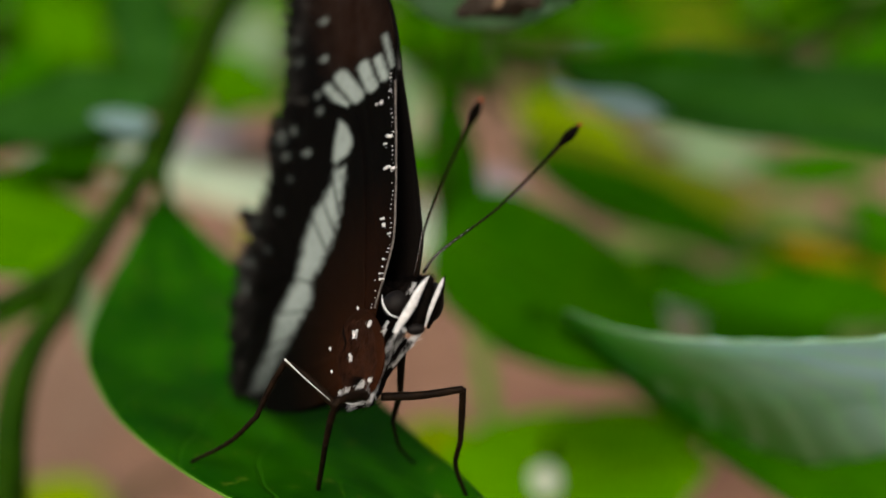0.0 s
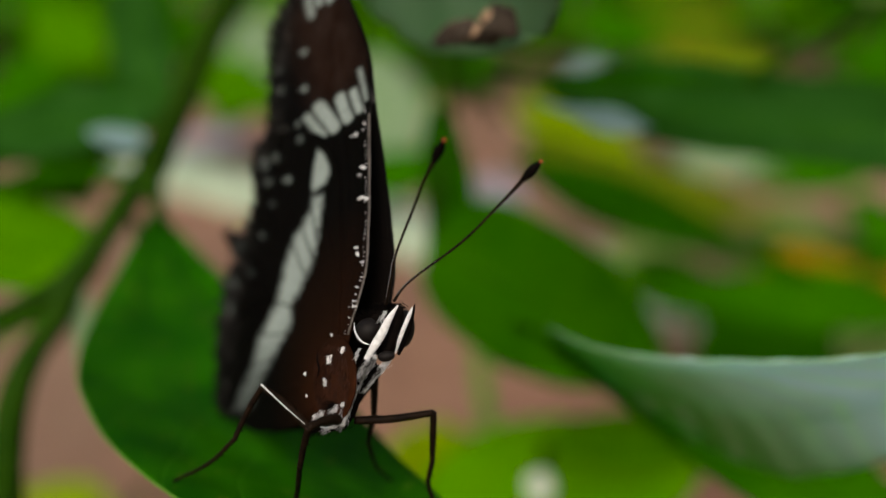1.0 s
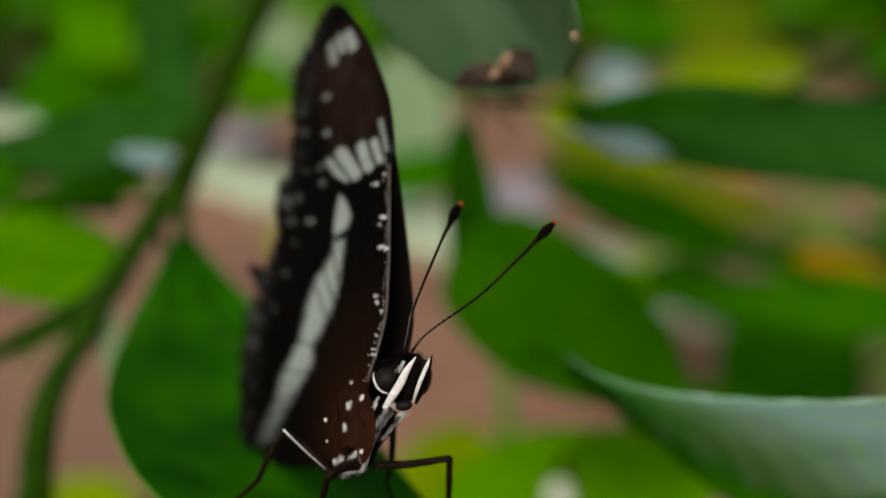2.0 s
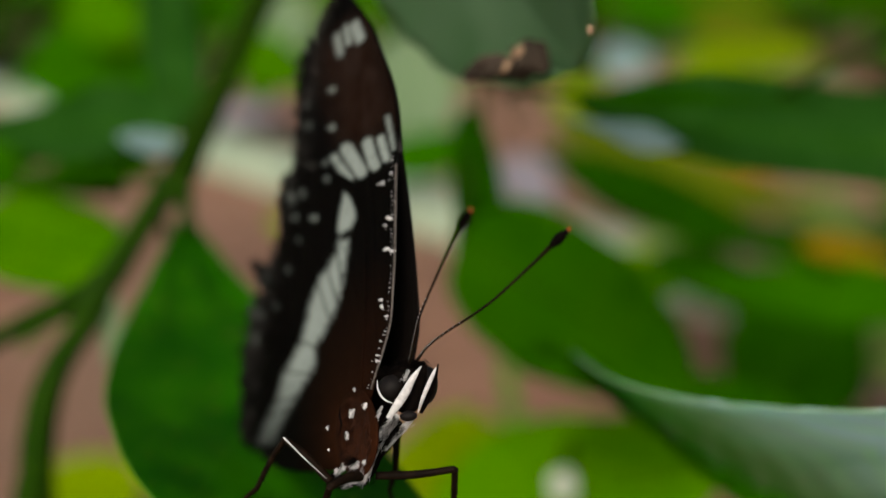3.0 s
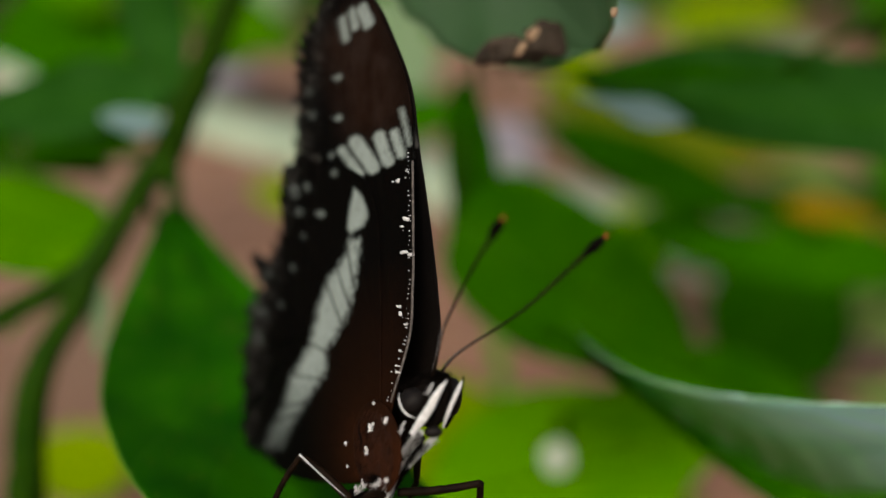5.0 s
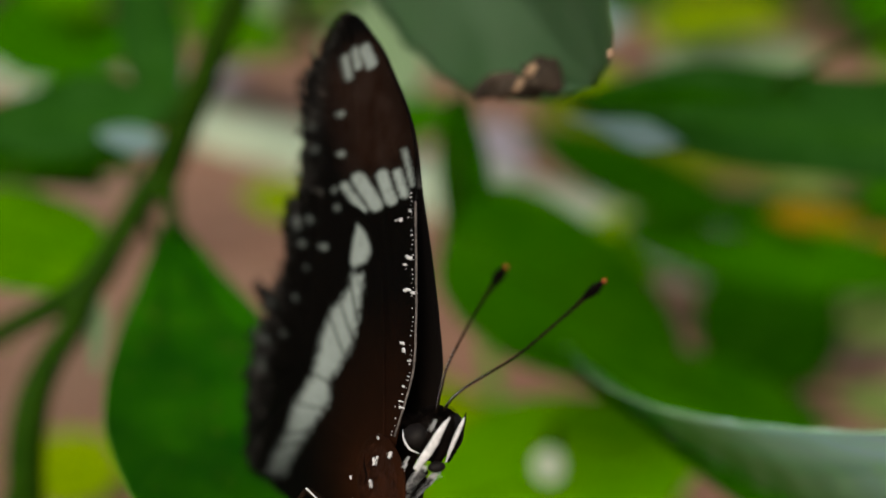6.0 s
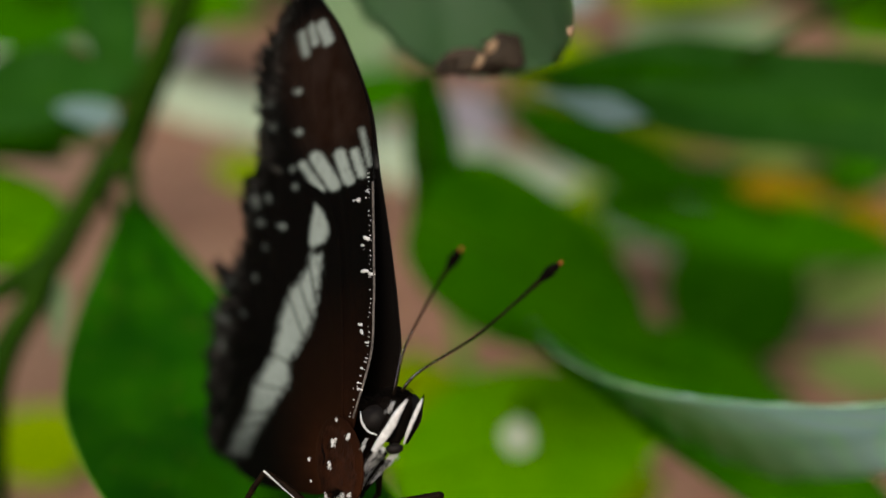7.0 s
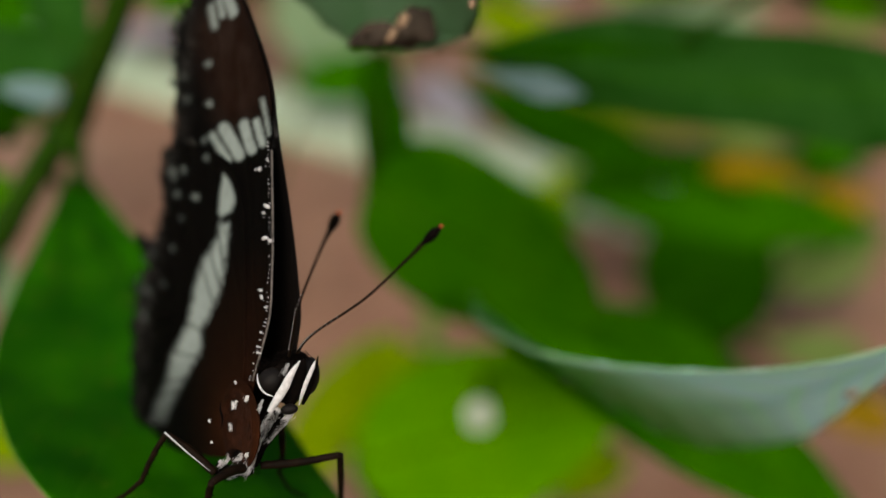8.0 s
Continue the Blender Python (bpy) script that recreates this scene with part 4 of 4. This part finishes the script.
# ---- the shrub on the other side, its stem standing clear of the view ----
def shrub_right():
    sh = root("shrub", (0.48157, 0.59848, -0.26105), "leafy shrub with long dark green leaves", "shrub")
    trunk = [(0.48157, 0.59848, -0.26105), (0.21758, 0.21000, -0.03600), (0.19398, 0.20000, 0.03187), (0.14800, 0.17000, 0.08332), (0.05120, 0.15000, 0.10824), (-0.00778, 0.14000, 0.08899)]
    bm = bmesh.new()
    tube(bm, trunk, [0.007, 0.006, 0.005, 0.004, 0.003, 0.002], 90, 14, 0.08, seed=9)
    part("stem", bm, TWIG, sh)
    # overhead leaf with a chewed rim
    hang = leaf(sh, "leaf", (-0.00800, 0.11220, 0.08491), (0.01441, 0.10550, 0.02862), 0.0583, (-0.802, -0.276, 0.33), LEAF_HANG, bend=0.08, fold=0.174, sway=0.037, twist=0.106, nibble=0.05, peak=0.585, blunt=0.466, rib=False, rim=True, rim_mat=RIM_PALE, ns=90, nq=24, seed=11, label="dark green leaf with a chewed rim hanging from above")
    bm = bmesh.new()
    blob(bm, (0.01508, 0.09050, 0.03089), (Vector((0.00035, 0, 0.0001)), Vector((0, 0.0003, 0)), Vector((-0.0002, 0, 0.0006))), 14, 0.6, 1500)
    part("bite_mark", bm, SCAR, hang, "pale brown bite mark on the rim")
    # long leaf reaching across; sky sheen on its tip added as a pale blade
    leaf(sh, "leaf", (0.13501, 0.20000, 0.02761), (0.02259, 0.16300, 0.03387), 0.0408, (0.05, -0.75, 0.66), LEAF_LONG, bend=-0.03, fold=0.12, peak=0.4, seed=12)
    leaf(sh, "leaf", (0.04283, 0.16450, 0.02529), (0.02058, 0.16050, 0.02991), 0.0073, (0.05, -0.75, 0.66), LEAF_TEAL_SHEEN, bend=-0.03, blunt=1.1, seed=18, rib=False, label="sky sheen on the long leaf's tip, added as a pale bluish blade")
    leaf(sh, "leaf", (0.06224, 0.15700, 0.03248), (0.00958, 0.15000, 0.03297), 0.0043, (0.0, -0.7, 0.7), LEAF_DARK, seed=17, rib=False)
    # near leaf, pale underside with painted sky sheen, and the dark leaf under it
    pale = leaf(sh, "leaf", (0.07153, 0.08495, 0.00102), (0.02660, 0.16665, -0.01592), 0.0558, (0.00974, 0.57728, 0.68570), LEAF_PALE, bend=-0.158, fold=-0.020, sway=0.071, twist=0.577, nibble=0.05, wave=0.0, peak=0.582, blunt=1.362, ns=140, nq=40, seed=13, rib=False, rim=True, rim_mat=RIM_PALE, label="large leaf showing its pale underside, sky sheen painted in, rim nibbled")
    bm = bmesh.new()
    blob(bm, (0.06518, 0.10333, -0.01534), (Vector((0.0009, 0, 0.0003)), Vector((0, 0.0006, 0)), Vector((-0.0002, 0, 0.0005))), 14, 0.6, 1500)
    part("bite_mark", bm, SCAR, pale, "pale brown bite mark on the rim")
    leaf(sh, "leaf", (0.10710, 0.16500, -0.06608), (0.01382, 0.15000, -0.01156), 0.0198, (0.1, -0.8, 0.6), LEAF, bend=0.03, peak=0.5, seed=14)
    # broad dark leaf behind the antennae, with a narrow one and a brighter one round its foot
    leaf(sh, "leaf", (-0.00254, 0.22200, 0.00371), (0.06511, 0.24000, -0.03391), 0.0443, (-0.05, -0.9, 0.4), LEAF, bend=0.02, peak=0.4, blunt=0.45, seed=15)
    leaf(sh, "leaf", (0.00047, 0.23200, 0.04116), (0.00592, 0.22800, -0.01104), 0.0145, (0.1, -0.95, 0.2), LEAF_DARK, bend=0.02, peak=0.5, blunt=0.45, seed=19)
    leaf(sh, "leaf", (0.00645, 0.26000, 0.01483), (0.06607, 0.27000, -0.01196), 0.0193, (0.0, -0.85, 0.5), LEAF_BRIGHT, bend=-0.02, seed=21)
    # slanting leaves farther back
    leaf(sh, "leaf", (0.02847, 0.38000, 0.04173), (0.18324, 0.42000, -0.01269), 0.0317, (0.0, -0.8, 0.6), LEAF_DARK, bend=-0.02, blunt=0.6, seed=16)
    leaf(sh, "leaf", (0.04560, 0.50000, 0.06288), (0.20885, 0.55000, 0.02240), 0.0365, (0.0, -0.8, 0.6), LEAF_OLIVE, bend=-0.02, blunt=0.6, seed=22)
    leaf(sh, "leaf", (0.13809, 0.30000, -0.07665), (0.05129, 0.29000, -0.03886), 0.0293, (0.0, -0.8, 0.6), LEAF, bend=0.02, seed=24)
    for p in ([(0.19398, 0.20000, 0.03187), (0.12973, 0.20000, 0.03296)], [(0.14800, 0.17000, 0.08332), (0.06735, 0.18500, 0.03795)], [(0.20721, 0.20000, -0.00782), (0.07153, 0.08495, 0.00102)], [(0.22067, 0.22000, -0.06683), (0.10710, 0.16500, -0.06608)], [(0.23500, 0.23500, -0.06000), (0.13390, 0.30000, -0.07556)],
              [(-0.00778, 0.14000, 0.08899), (-0.00800, 0.11220, 0.08491)], [(-0.00778, 0.14000, 0.08899), (0.00200, 0.21000, 0.06200), (0.00385, 0.23200, 0.03757), (0.00000, 0.22600, 0.02000), (-0.00209, 0.22200, 0.00441)], [(0.00385, 0.23200, 0.03757), (0.00729, 0.26000, 0.01905)],
              [(-0.00778, 0.14000, 0.08899), (0.01185, 0.17000, 0.06794), (0.01012, 0.30000, 0.05981), (0.02312, 0.38000, 0.04410)], [(0.01012, 0.30000, 0.05981), (0.04841, 0.50000, 0.06368)]):
        bm = bmesh.new()
        tube(bm, [p[0], *(p[1:-1] or [Vector(p[0]).lerp(Vector(p[-1]), 0.5)]), p[-1]], [0.0016] + [0.0011] * max(1, len(p) - 2) + [0.0009], 24, 10, 0.05)
        part("petiole", bm, STEM, sh)


shrub_right()


def dried_bud():
    e = root("dried_flower", (0.00962, 0.10350, 0.03281), "shrivelled dark brown flower head stuck to a hanging leaf", "dried flower")
    for c, rx_, rz_, mat in (((0.00638, 0.10300, 0.02946), 0.0034, 0.0016, DRIED), ((0.00895, 0.10200, 0.02999), 0.0024, 0.0020, DRIED), ((0.00410, 0.10400, 0.02892), 0.0026, 0.0011, DRIED), ((0.00806, 0.10300, 0.02867), 0.0028, 0.0011, DRIED),
                             ((0.00790, 0.10080, 0.03060), 0.0008, 0.0005, SCAR), ((0.00660, 0.10120, 0.02900), 0.0006, 0.0004, SCAR)):
        bm = bmesh.new()
        blob(bm, c, (Vector((rx_, 0, 0.0008)), Vector((0, rx_ * 0.6, 0)), Vector((-0.0004, 0, rz_))), 24, 0.6, 500)
        part("petal", bm, mat, e)
    bm = bmesh.new()
    tube(bm, [(0.00742, 0.10350, 0.03113), (0.00862, 0.10220, 0.03146), (0.00952, 0.10140, 0.03212)], [0.0005, 0.0004, 0.0003], 20, 8, 0.2)
    part("stalk", bm, DRIED, e)


dried_bud()


# ---- low plants and litter farther off ----
def low_plant(p, leaves, label):
    """A ground plant: leaf blades on stalks that rise from one root on the ground."""
    e = root("ground_plant", p, label, "plant", "plants on the ground")
    for k, (b, t, w, n, mat, bend) in enumerate(leaves):
        bm = bmesh.new()
        m = Vector(p).lerp(Vector(b), 0.55) + Vector((0, -0.01, 0.02))
        tube(bm, [p, m, b], [0.003, 0.0025, 0.0018], 20, 8, 0.05)
        part("stalk", bm, STEM, e)
        leaf(e, "leaf", b, t, w, n, mat, bend=bend, ns=40, nq=12, seed=20 + k + len(bpy.data.objects) % 17)
    return e


def stalk_on(plant, pts, r):
    bm = bmesh.new()
    tube(bm, pts, [r * (1 - 0.1 * k) for k in range(len(pts))], 20, 8, 0.05)
    part("stalk", bm, RIM, plant)


N_LOW = (0.0, -0.8, 0.6)
splashed = low_plant((0.03000, 0.47340, -0.30657), [((-0.01171, 0.30500, -0.10379), (0.09676, 0.31000, -0.07732), 0.0702, (0.05, -0.8, 0.6), LEAF_SPLASH, 0.01), ((0.03663, 0.29500, -0.06609), (0.09539, 0.30000, -0.06585), 0.0216, N_LOW, LEAF_BRIGHT, 0.02), ((-0.02920, 0.50000, -0.15953), (0.04722, 0.52000, -0.13099), 0.0978, (0.0, -0.8, 0.6), LEAF_YELLOWISH, 0.02), ((0.00266, 0.60000, -0.12108), (-0.04113, 0.60000, -0.20871), 0.0456, (0.0, -0.8, 0.6), LEAF_YELLOWISH, 0.02), ((0.12199, 0.42000, -0.14372), (0.08747, 0.43000, -0.17500), 0.0239, (0.0, -0.8, 0.6), LEAF_YELLOWISH, 0.02), ((-0.01322, 0.42000, -0.14581), (0.07503, 0.43000, -0.16595), 0.0450, (0.0, -0.8, 0.6), LEAF_BRIGHT, 0.02), ((-0.06074, 0.50000, -0.19564), (-0.01591, 0.52000, -0.10603), 0.0438, N_LOW, LEAF_YELLOWISH, 0.02)], "low plant with broad bright yellow-green leaves")
stalk_on(splashed, [(0.02000, 0.47340, -0.30657), (0.02312, 0.42000, -0.11952), (0.02029, 0.44000, -0.07261), (0.01649, 0.46000, -0.03808)], 0.0056)
low_plant((0.30000, 0.81169, -0.18345), [((0.21752, 0.70000, -0.13643), (0.33674, 0.75000, -0.05564), 0.125, (0.0, -0.85, 0.5), LEAF_DARK, 0.02), ((0.35557, 0.60000, -0.04896), (0.11661, 0.55000, -0.02678), 0.0494, N_LOW, LEAF, 0.02), ((0.29425, 0.50000, -0.12051), (0.23689, 0.52000, -0.11305), 0.0337, N_LOW, LEAF_FADED, 0.02), ((0.31379, 0.50000, -0.15953), (0.25207, 0.50000, -0.14418), 0.0298, N_LOW, LEAF_YELLOW, 0.02), ((0.26789, 0.74000, -0.02633), (0.36853, 0.76000, -0.01611), 0.0521, N_LOW, LEAF_YELLOW, 0.02), ((0.35286, 0.74000, -0.04624), (0.43174, 0.74000, -0.03506), 0.0416, N_LOW, LEAF_YELLOW, 0.02)], "low plant with dark green and yellowed leaves beside pink paving")
low_plant((-0.22000, 0.75379, -0.20452), [((-0.25583, 0.65200, -0.21380), (-0.36250, 0.68200, -0.20588), 0.0662, N_LOW, LEAF_YELLOWISH, 0.02)], "small plant with a yellow-green leaf")
low_plant((-0.16000, 0.92446, -0.14241), [((-0.10711, 0.70000, -0.00514), (-0.18299, 0.75000, 0.01042), 0.0432, N_LOW, LEAF_YELLOWISH, 0.02), ((-0.09462, 0.95000, 0.06629), (0.01223, 1.00000, 0.10665), 0.0774, N_LOW, LEAF, 0.02)], "small plant with yellow-green leaves")
low_plant((0.22000, 1.06541, -0.09110), [((0.14877, 0.90000, -0.03154), (0.21492, 0.90000, -0.03562), 0.0476, N_LOW, LEAF_YELLOWISH, 0.02), ((0.16833, 0.85000, -0.02556), (0.36270, 0.90000, -0.08315), 0.0752, N_LOW, LEAF_DARK, 0.02), ((0.36758, 0.80000, -0.12039), (0.49374, 0.85000, -0.09434), 0.0709, N_LOW, LEAF_FADED, 0.02)], "small plant with a yellow-green leaf beside the kerb")
low_plant((-0.62000, 1.09360, -0.08084), [((-0.29447, 0.80000, 0.13287), (-0.45830, 0.85000, 0.15572), 0.1091, N_LOW, LEAF, 0.02), ((-0.40004, 0.90000, 0.20632), (-0.50153, 0.90000, 0.14143), 0.0893, N_LOW, LEAF, 0.02), ((-0.32727, 0.80000, 0.16943), (-0.41156, 0.85000, 0.25242), 0.0655, N_LOW, LEAF_BRIGHT, 0.02)], "plant with bright yellow-green leaves")
low_plant((-0.25000, 2.03329, 0.26118), [((-0.44391, 1.50000, 0.30940), (-0.29218, 1.55000, 0.24880), 0.1412, N_LOW, LEAF_BRIGHT, 0.02), ((-0.49224, 1.60000, 0.33313), (-0.29202, 1.60000, 0.26755), 0.1376, N_LOW, LEAF_BRIGHT, 0.02), ((-0.47279, 1.70000, 0.26379), (-0.37375, 1.70000, 0.29624), 0.1237, N_LOW, LEAF, 0.02), ((-0.36629, 1.60000, 0.30882), (-0.36243, 1.65000, 0.45923), 0.1182, N_LOW, LEAF_BLEACHED, 0.02)], "plant with fresh green and bleached leaves beyond the kerb")
low_plant((-0.10000, 2.12726, 0.29538), [((-0.11863, 1.50000, 0.13692), (-0.13914, 1.60000, 0.36772), 0.1948, N_LOW, LEAF_BLEACHED, 0.02), ((-0.15343, 1.60000, 0.08359), (-0.07096, 1.65000, 0.26373), 0.1612, N_LOW, LEAF_BLEACHED, 0.02), ((-0.16219, 1.30000, 0.09369), (-0.03430, 1.35000, 0.10668), 0.0789, N_LOW, LEAF, 0.02)], "plant with bleached leaves beyond the kerb")
low_plant((0.75000, 2.22123, 0.32958), [((0.27357, 1.80000, 0.43187), (0.65463, 1.90000, 0.46899), 0.1591, N_LOW, LEAF, 0.02), ((0.40500, 2.00000, 0.51214), (0.69727, 2.00000, 0.53583), 0.1720, N_LOW, LEAF_OLIVE, 0.02), ((0.42355, 1.80000, 0.43002), (0.69064, 1.80000, 0.38145), 0.1310, N_LOW, LEAF_OLIVE, 0.02), ((0.39876, 1.70000, 0.22948), (0.74372, 1.75000, 0.27728), 0.1597, N_LOW, LEAF_BLEACHED, 0.02), ((0.22440, 1.60000, 0.30193), (0.32784, 1.60000, 0.31294), 0.1005, N_LOW, LEAF_TEAL_SHEEN, 0.02), ((0.38137, 1.70000, 0.31552), (0.67486, 1.70000, 0.33925), 0.0956, N_LOW, LEAF_YELLOWISH, 0.02)], "plant with olive, yellowish and bleached leaves beyond the kerb")
low_plant((0.52000, 1.51646, 0.07307), [((0.36078, 1.05000, 0.03343), (0.54187, 1.10000, 0.00562), 0.0640, N_LOW, LEAF_FADED, 0.02), ((0.25578, 1.00000, 0.07479), (0.34271, 1.00000, 0.05563), 0.0397, N_LOW, LEAF_ORANGE, 0.02), ((0.56003, 1.20000, -0.01952), (0.70309, 1.20000, 0.03665), 0.0952, N_LOW, LEAF_DARK, 0.02), ((0.34678, 1.30000, 0.12539), (0.51922, 1.30000, 0.12359), 0.0731, N_LOW, LEAF_BLEACHED, 0.02), ((0.38056, 1.10000, 0.07977), (0.62723, 1.15000, 0.10765), 0.0707, N_LOW, LEAF, 0.02), ((0.54381, 1.00000, -0.01899), (0.48851, 1.05000, 0.06442), 0.0746, N_LOW, LEAF, 0.02), ((0.25274, 1.00000, 0.04376), (0.40511, 1.00000, 0.03220), 0.0463, N_LOW, LEAF_OLIVE, 0.02), ((0.17662, 0.95000, -0.00174), (0.28345, 0.95000, -0.01547), 0.0377, N_LOW, LEAF_FADED, 0.02), ((0.09283, 1.20000, 0.18942), (0.30288, 1.25000, 0.11317), 0.1053, N_LOW, LEAF_YELLOWISH, 0.02), ((0.20063, 0.80000, 0.00849), (0.33363, 0.85000, -0.01715), 0.0327, N_LOW, LEAF, 0.02), ((0.17548, 0.80000, -0.04617), (0.37246, 0.85000, -0.05622), 0.0518, N_LOW, LEAF_DARK, 0.02), ((0.23546, 0.78000, 0.00900), (0.45260, 0.80000, -0.03562), 0.0313, N_LOW, LEAF_DARK, 0.02)], "plant with yellowing, orange and faded leaves")


def litter(x_, y_, angle, length, width, mat, label, seed):
    """A leaf blade lying on the ground, slightly curled: fallen leaf or paving stand-in."""
    c = Vector((x_, y_, 0.014))
    d = Vector((math.cos(angle), math.sin(angle), 0.02)) * length / 2
    e = new("ground_blade")
    e.empty_display_size = 0.005
    e.matrix_world = Matrix.Translation(c)
    bpy.context.view_layer.update()
    tagged(e, label, "fallen leaf", "fallen leaves")
    leaf(e, "blade", c - d, c + d, width, (0, 0, 1), mat, bend=0.04, fold=0.25, seed=seed, ns=30, nq=10, plan=False)


# the two mauve blades are added in place of bare grey-mauve paving
litter(0.070, 1.399, -1.35, 0.356, 0.13, PAVING_MAUVE, "long blade standing in for a patch of bare grey-mauve paving", 43)
litter(0.474, 0.861, -0.80, 0.10, 0.05, LEAF_FADED, "faded green fallen leaf on the ground", 48)
litter(-0.486, 1.849, 0.60, 0.25, 0.15, PAVING_MAUVE, "blade standing in for grey-mauve paving beyond the kerb", 49)


def kerb():
    """A low pale edging of weathered concrete that crosses the paving aslant."""
    a, b = Vector((-1.60, 2.448, 0.0)), Vector((0.36, 0.972, 0.0))
    along = (b - a).normalized()
    across = Vector((-along.y, along.x, 0))
    bm = bmesh.new()
    n, prof = 90, ((-0.085, -0.02), (-0.085, 0.016), (-0.078, 0.024), (0.0, 0.027), (0.078, 0.024), (0.085, 0.016), (0.085, -0.02))
    rings = []
    for i in range(n + 1):
        p = a.lerp(b, i / n)
        ring = []
        for k, (w, h) in enumerate(prof):
            wear = noise.noise(Vector((i * 0.5, k * 0.8, 2.0)))
            ring.append(bm.verts.new(p + across * (w * (1 + 0.12 * wear)) + Vector((0, 0, h + 0.004 * wear))))
        rings.append(ring)
    for r0, r1 in zip(rings, rings[1:]):
        for k in range(len(prof) - 1):
            bm.faces.new((r0[k], r0[k + 1], r1[k + 1], r1[k]))
    bm.faces.new(rings[0][::-1])
    bm.faces.new(rings[-1])
    return tagged(part("kerb", bm, KERB, plan=False), "low pale kerb of weathered mossy concrete", "kerb", kind="structure")


kerb()


def spot_on_leaf():
    c = Vector((0.03460, 0.29850, -0.08184))
    e = root("pale_spot", c, "round whitish splash dried on a bright green leaf", "dried splash")
    bm = bmesh.new()
    blob(bm, c, (Vector((0.0047, 0, 0.0005)), Vector((0, 0.0033, 0.0050)), Vector((0, -0.0012, 0.0008))), 20, 0.25, 150)
    part("crust", bm, EGG, e)


spot_on_leaf()


# ---- the undergrowth all round, too far to pick apart ----
def thicket(name, label, mat, count, seed, near, far):
    """Leaves on low stalks, scattered all round over the ground."""
    rng = random.Random(seed)
    vs, fs, uvs = [], [], []
    for _ in range(count):
        a_ = rng.uniform(-math.pi, math.pi)
        edge = near * (1 - 0.42 * abs(a_ / math.pi) ** 1.5) + 0.8 * abs(noise.noise(Vector((3 * math.sin(a_), 3 * math.cos(a_), 0.5))))
        r_ = edge + (far - edge) * rng.random() ** 1.3 + 0.25 * rng.random()
        x_, y_ = r_ * math.sin(a_), r_ * math.cos(a_)
        z_ = rng.uniform(0.02, 0.16) * (0.6 + 0.4 * r_)
        ln, w = rng.uniform(0.08, 0.17) * (0.7 + 0.25 * r_), rng.uniform(0.03, 0.06) * (0.7 + 0.25 * r_)
        yaw, droop = rng.uniform(0, 2 * math.pi), rng.uniform(-0.7, 0.3)
        d = Vector((math.cos(yaw), math.sin(yaw), droop)).normalized()
        n_ = Vector((rng.uniform(-0.5, 0.5), rng.uniform(-0.8, 0.1), 1)).normalized()
        sd = n_.cross(d).normalized()
        up_ = d.cross(sd)
        k0 = len(vs)
        for i in range(7):
            s_ = i / 6
            hw = w * math.sin(math.pi * s_ ** 0.85) ** 0.8 if 0 < i < 6 else 0.001
            c = Vector((x_, y_, z_)) + d * (s_ * ln) + up_ * (ln * 0.5 * s_ * (1 - s_) )
            for q in (-1, 0, 1):
                vs.append(c + sd * (q * hw) + up_ * (0.2 * hw * abs(q)))
                uvs.append((s_, q))
        for i in range(6):
            for j in range(2):
                a = k0 + i * 3 + j
                fs.append((a, a + 3, a + 4, a + 1))
        # stalk down to the ground
        b0, g0 = Vector((x_, y_, z_)), Vector((x_ - d.x * 0.02, y_ - d.y * 0.02, 0))
        k0 = len(vs)
        for p_ in (b0, g0):
            for a_ in range(3):
                vs.append(p_ + Vector((math.cos(2.1 * a_), math.sin(2.1 * a_), 0)) * 0.0025)
                uvs.append((0.5, 0.0))
        for a_ in range(3):
            fs.append((k0 + a_, k0 + (a_ + 1) % 3, k0 + 3 + (a_ + 1) % 3, k0 + 3 + a_))
    me = bpy.data.meshes.new(name)
    me.from_pydata([tuple(v) for v in vs], [], fs)
    layer = me.uv_layers.new(name="UVMap")
    for lp in me.loops:
        layer.data[lp.index].uv = uvs[lp.vertex_index]
    me.polygons.foreach_set("use_smooth", [True] * len(me.polygons))
    me.materials.append(mat)
    tagged(new(name, me), label, "undergrowth", kind="stuff")


thicket("undergrowth", "mid green leafy undergrowth on the ground", LEAF, 2600, 1, 2.3, 7.0)
thicket("undergrowth", "yellow-green leafy undergrowth on the ground", LEAF_BRIGHT, 1500, 2, 2.3, 7.0)
thicket("undergrowth", "dark leafy undergrowth on the ground", LEAF_DARK, 1300, 3, 2.4, 7.0)
thicket("undergrowth", "faded pale green leafy undergrowth on the ground", LEAF_FADED, 700, 4, 2.3, 7.0)
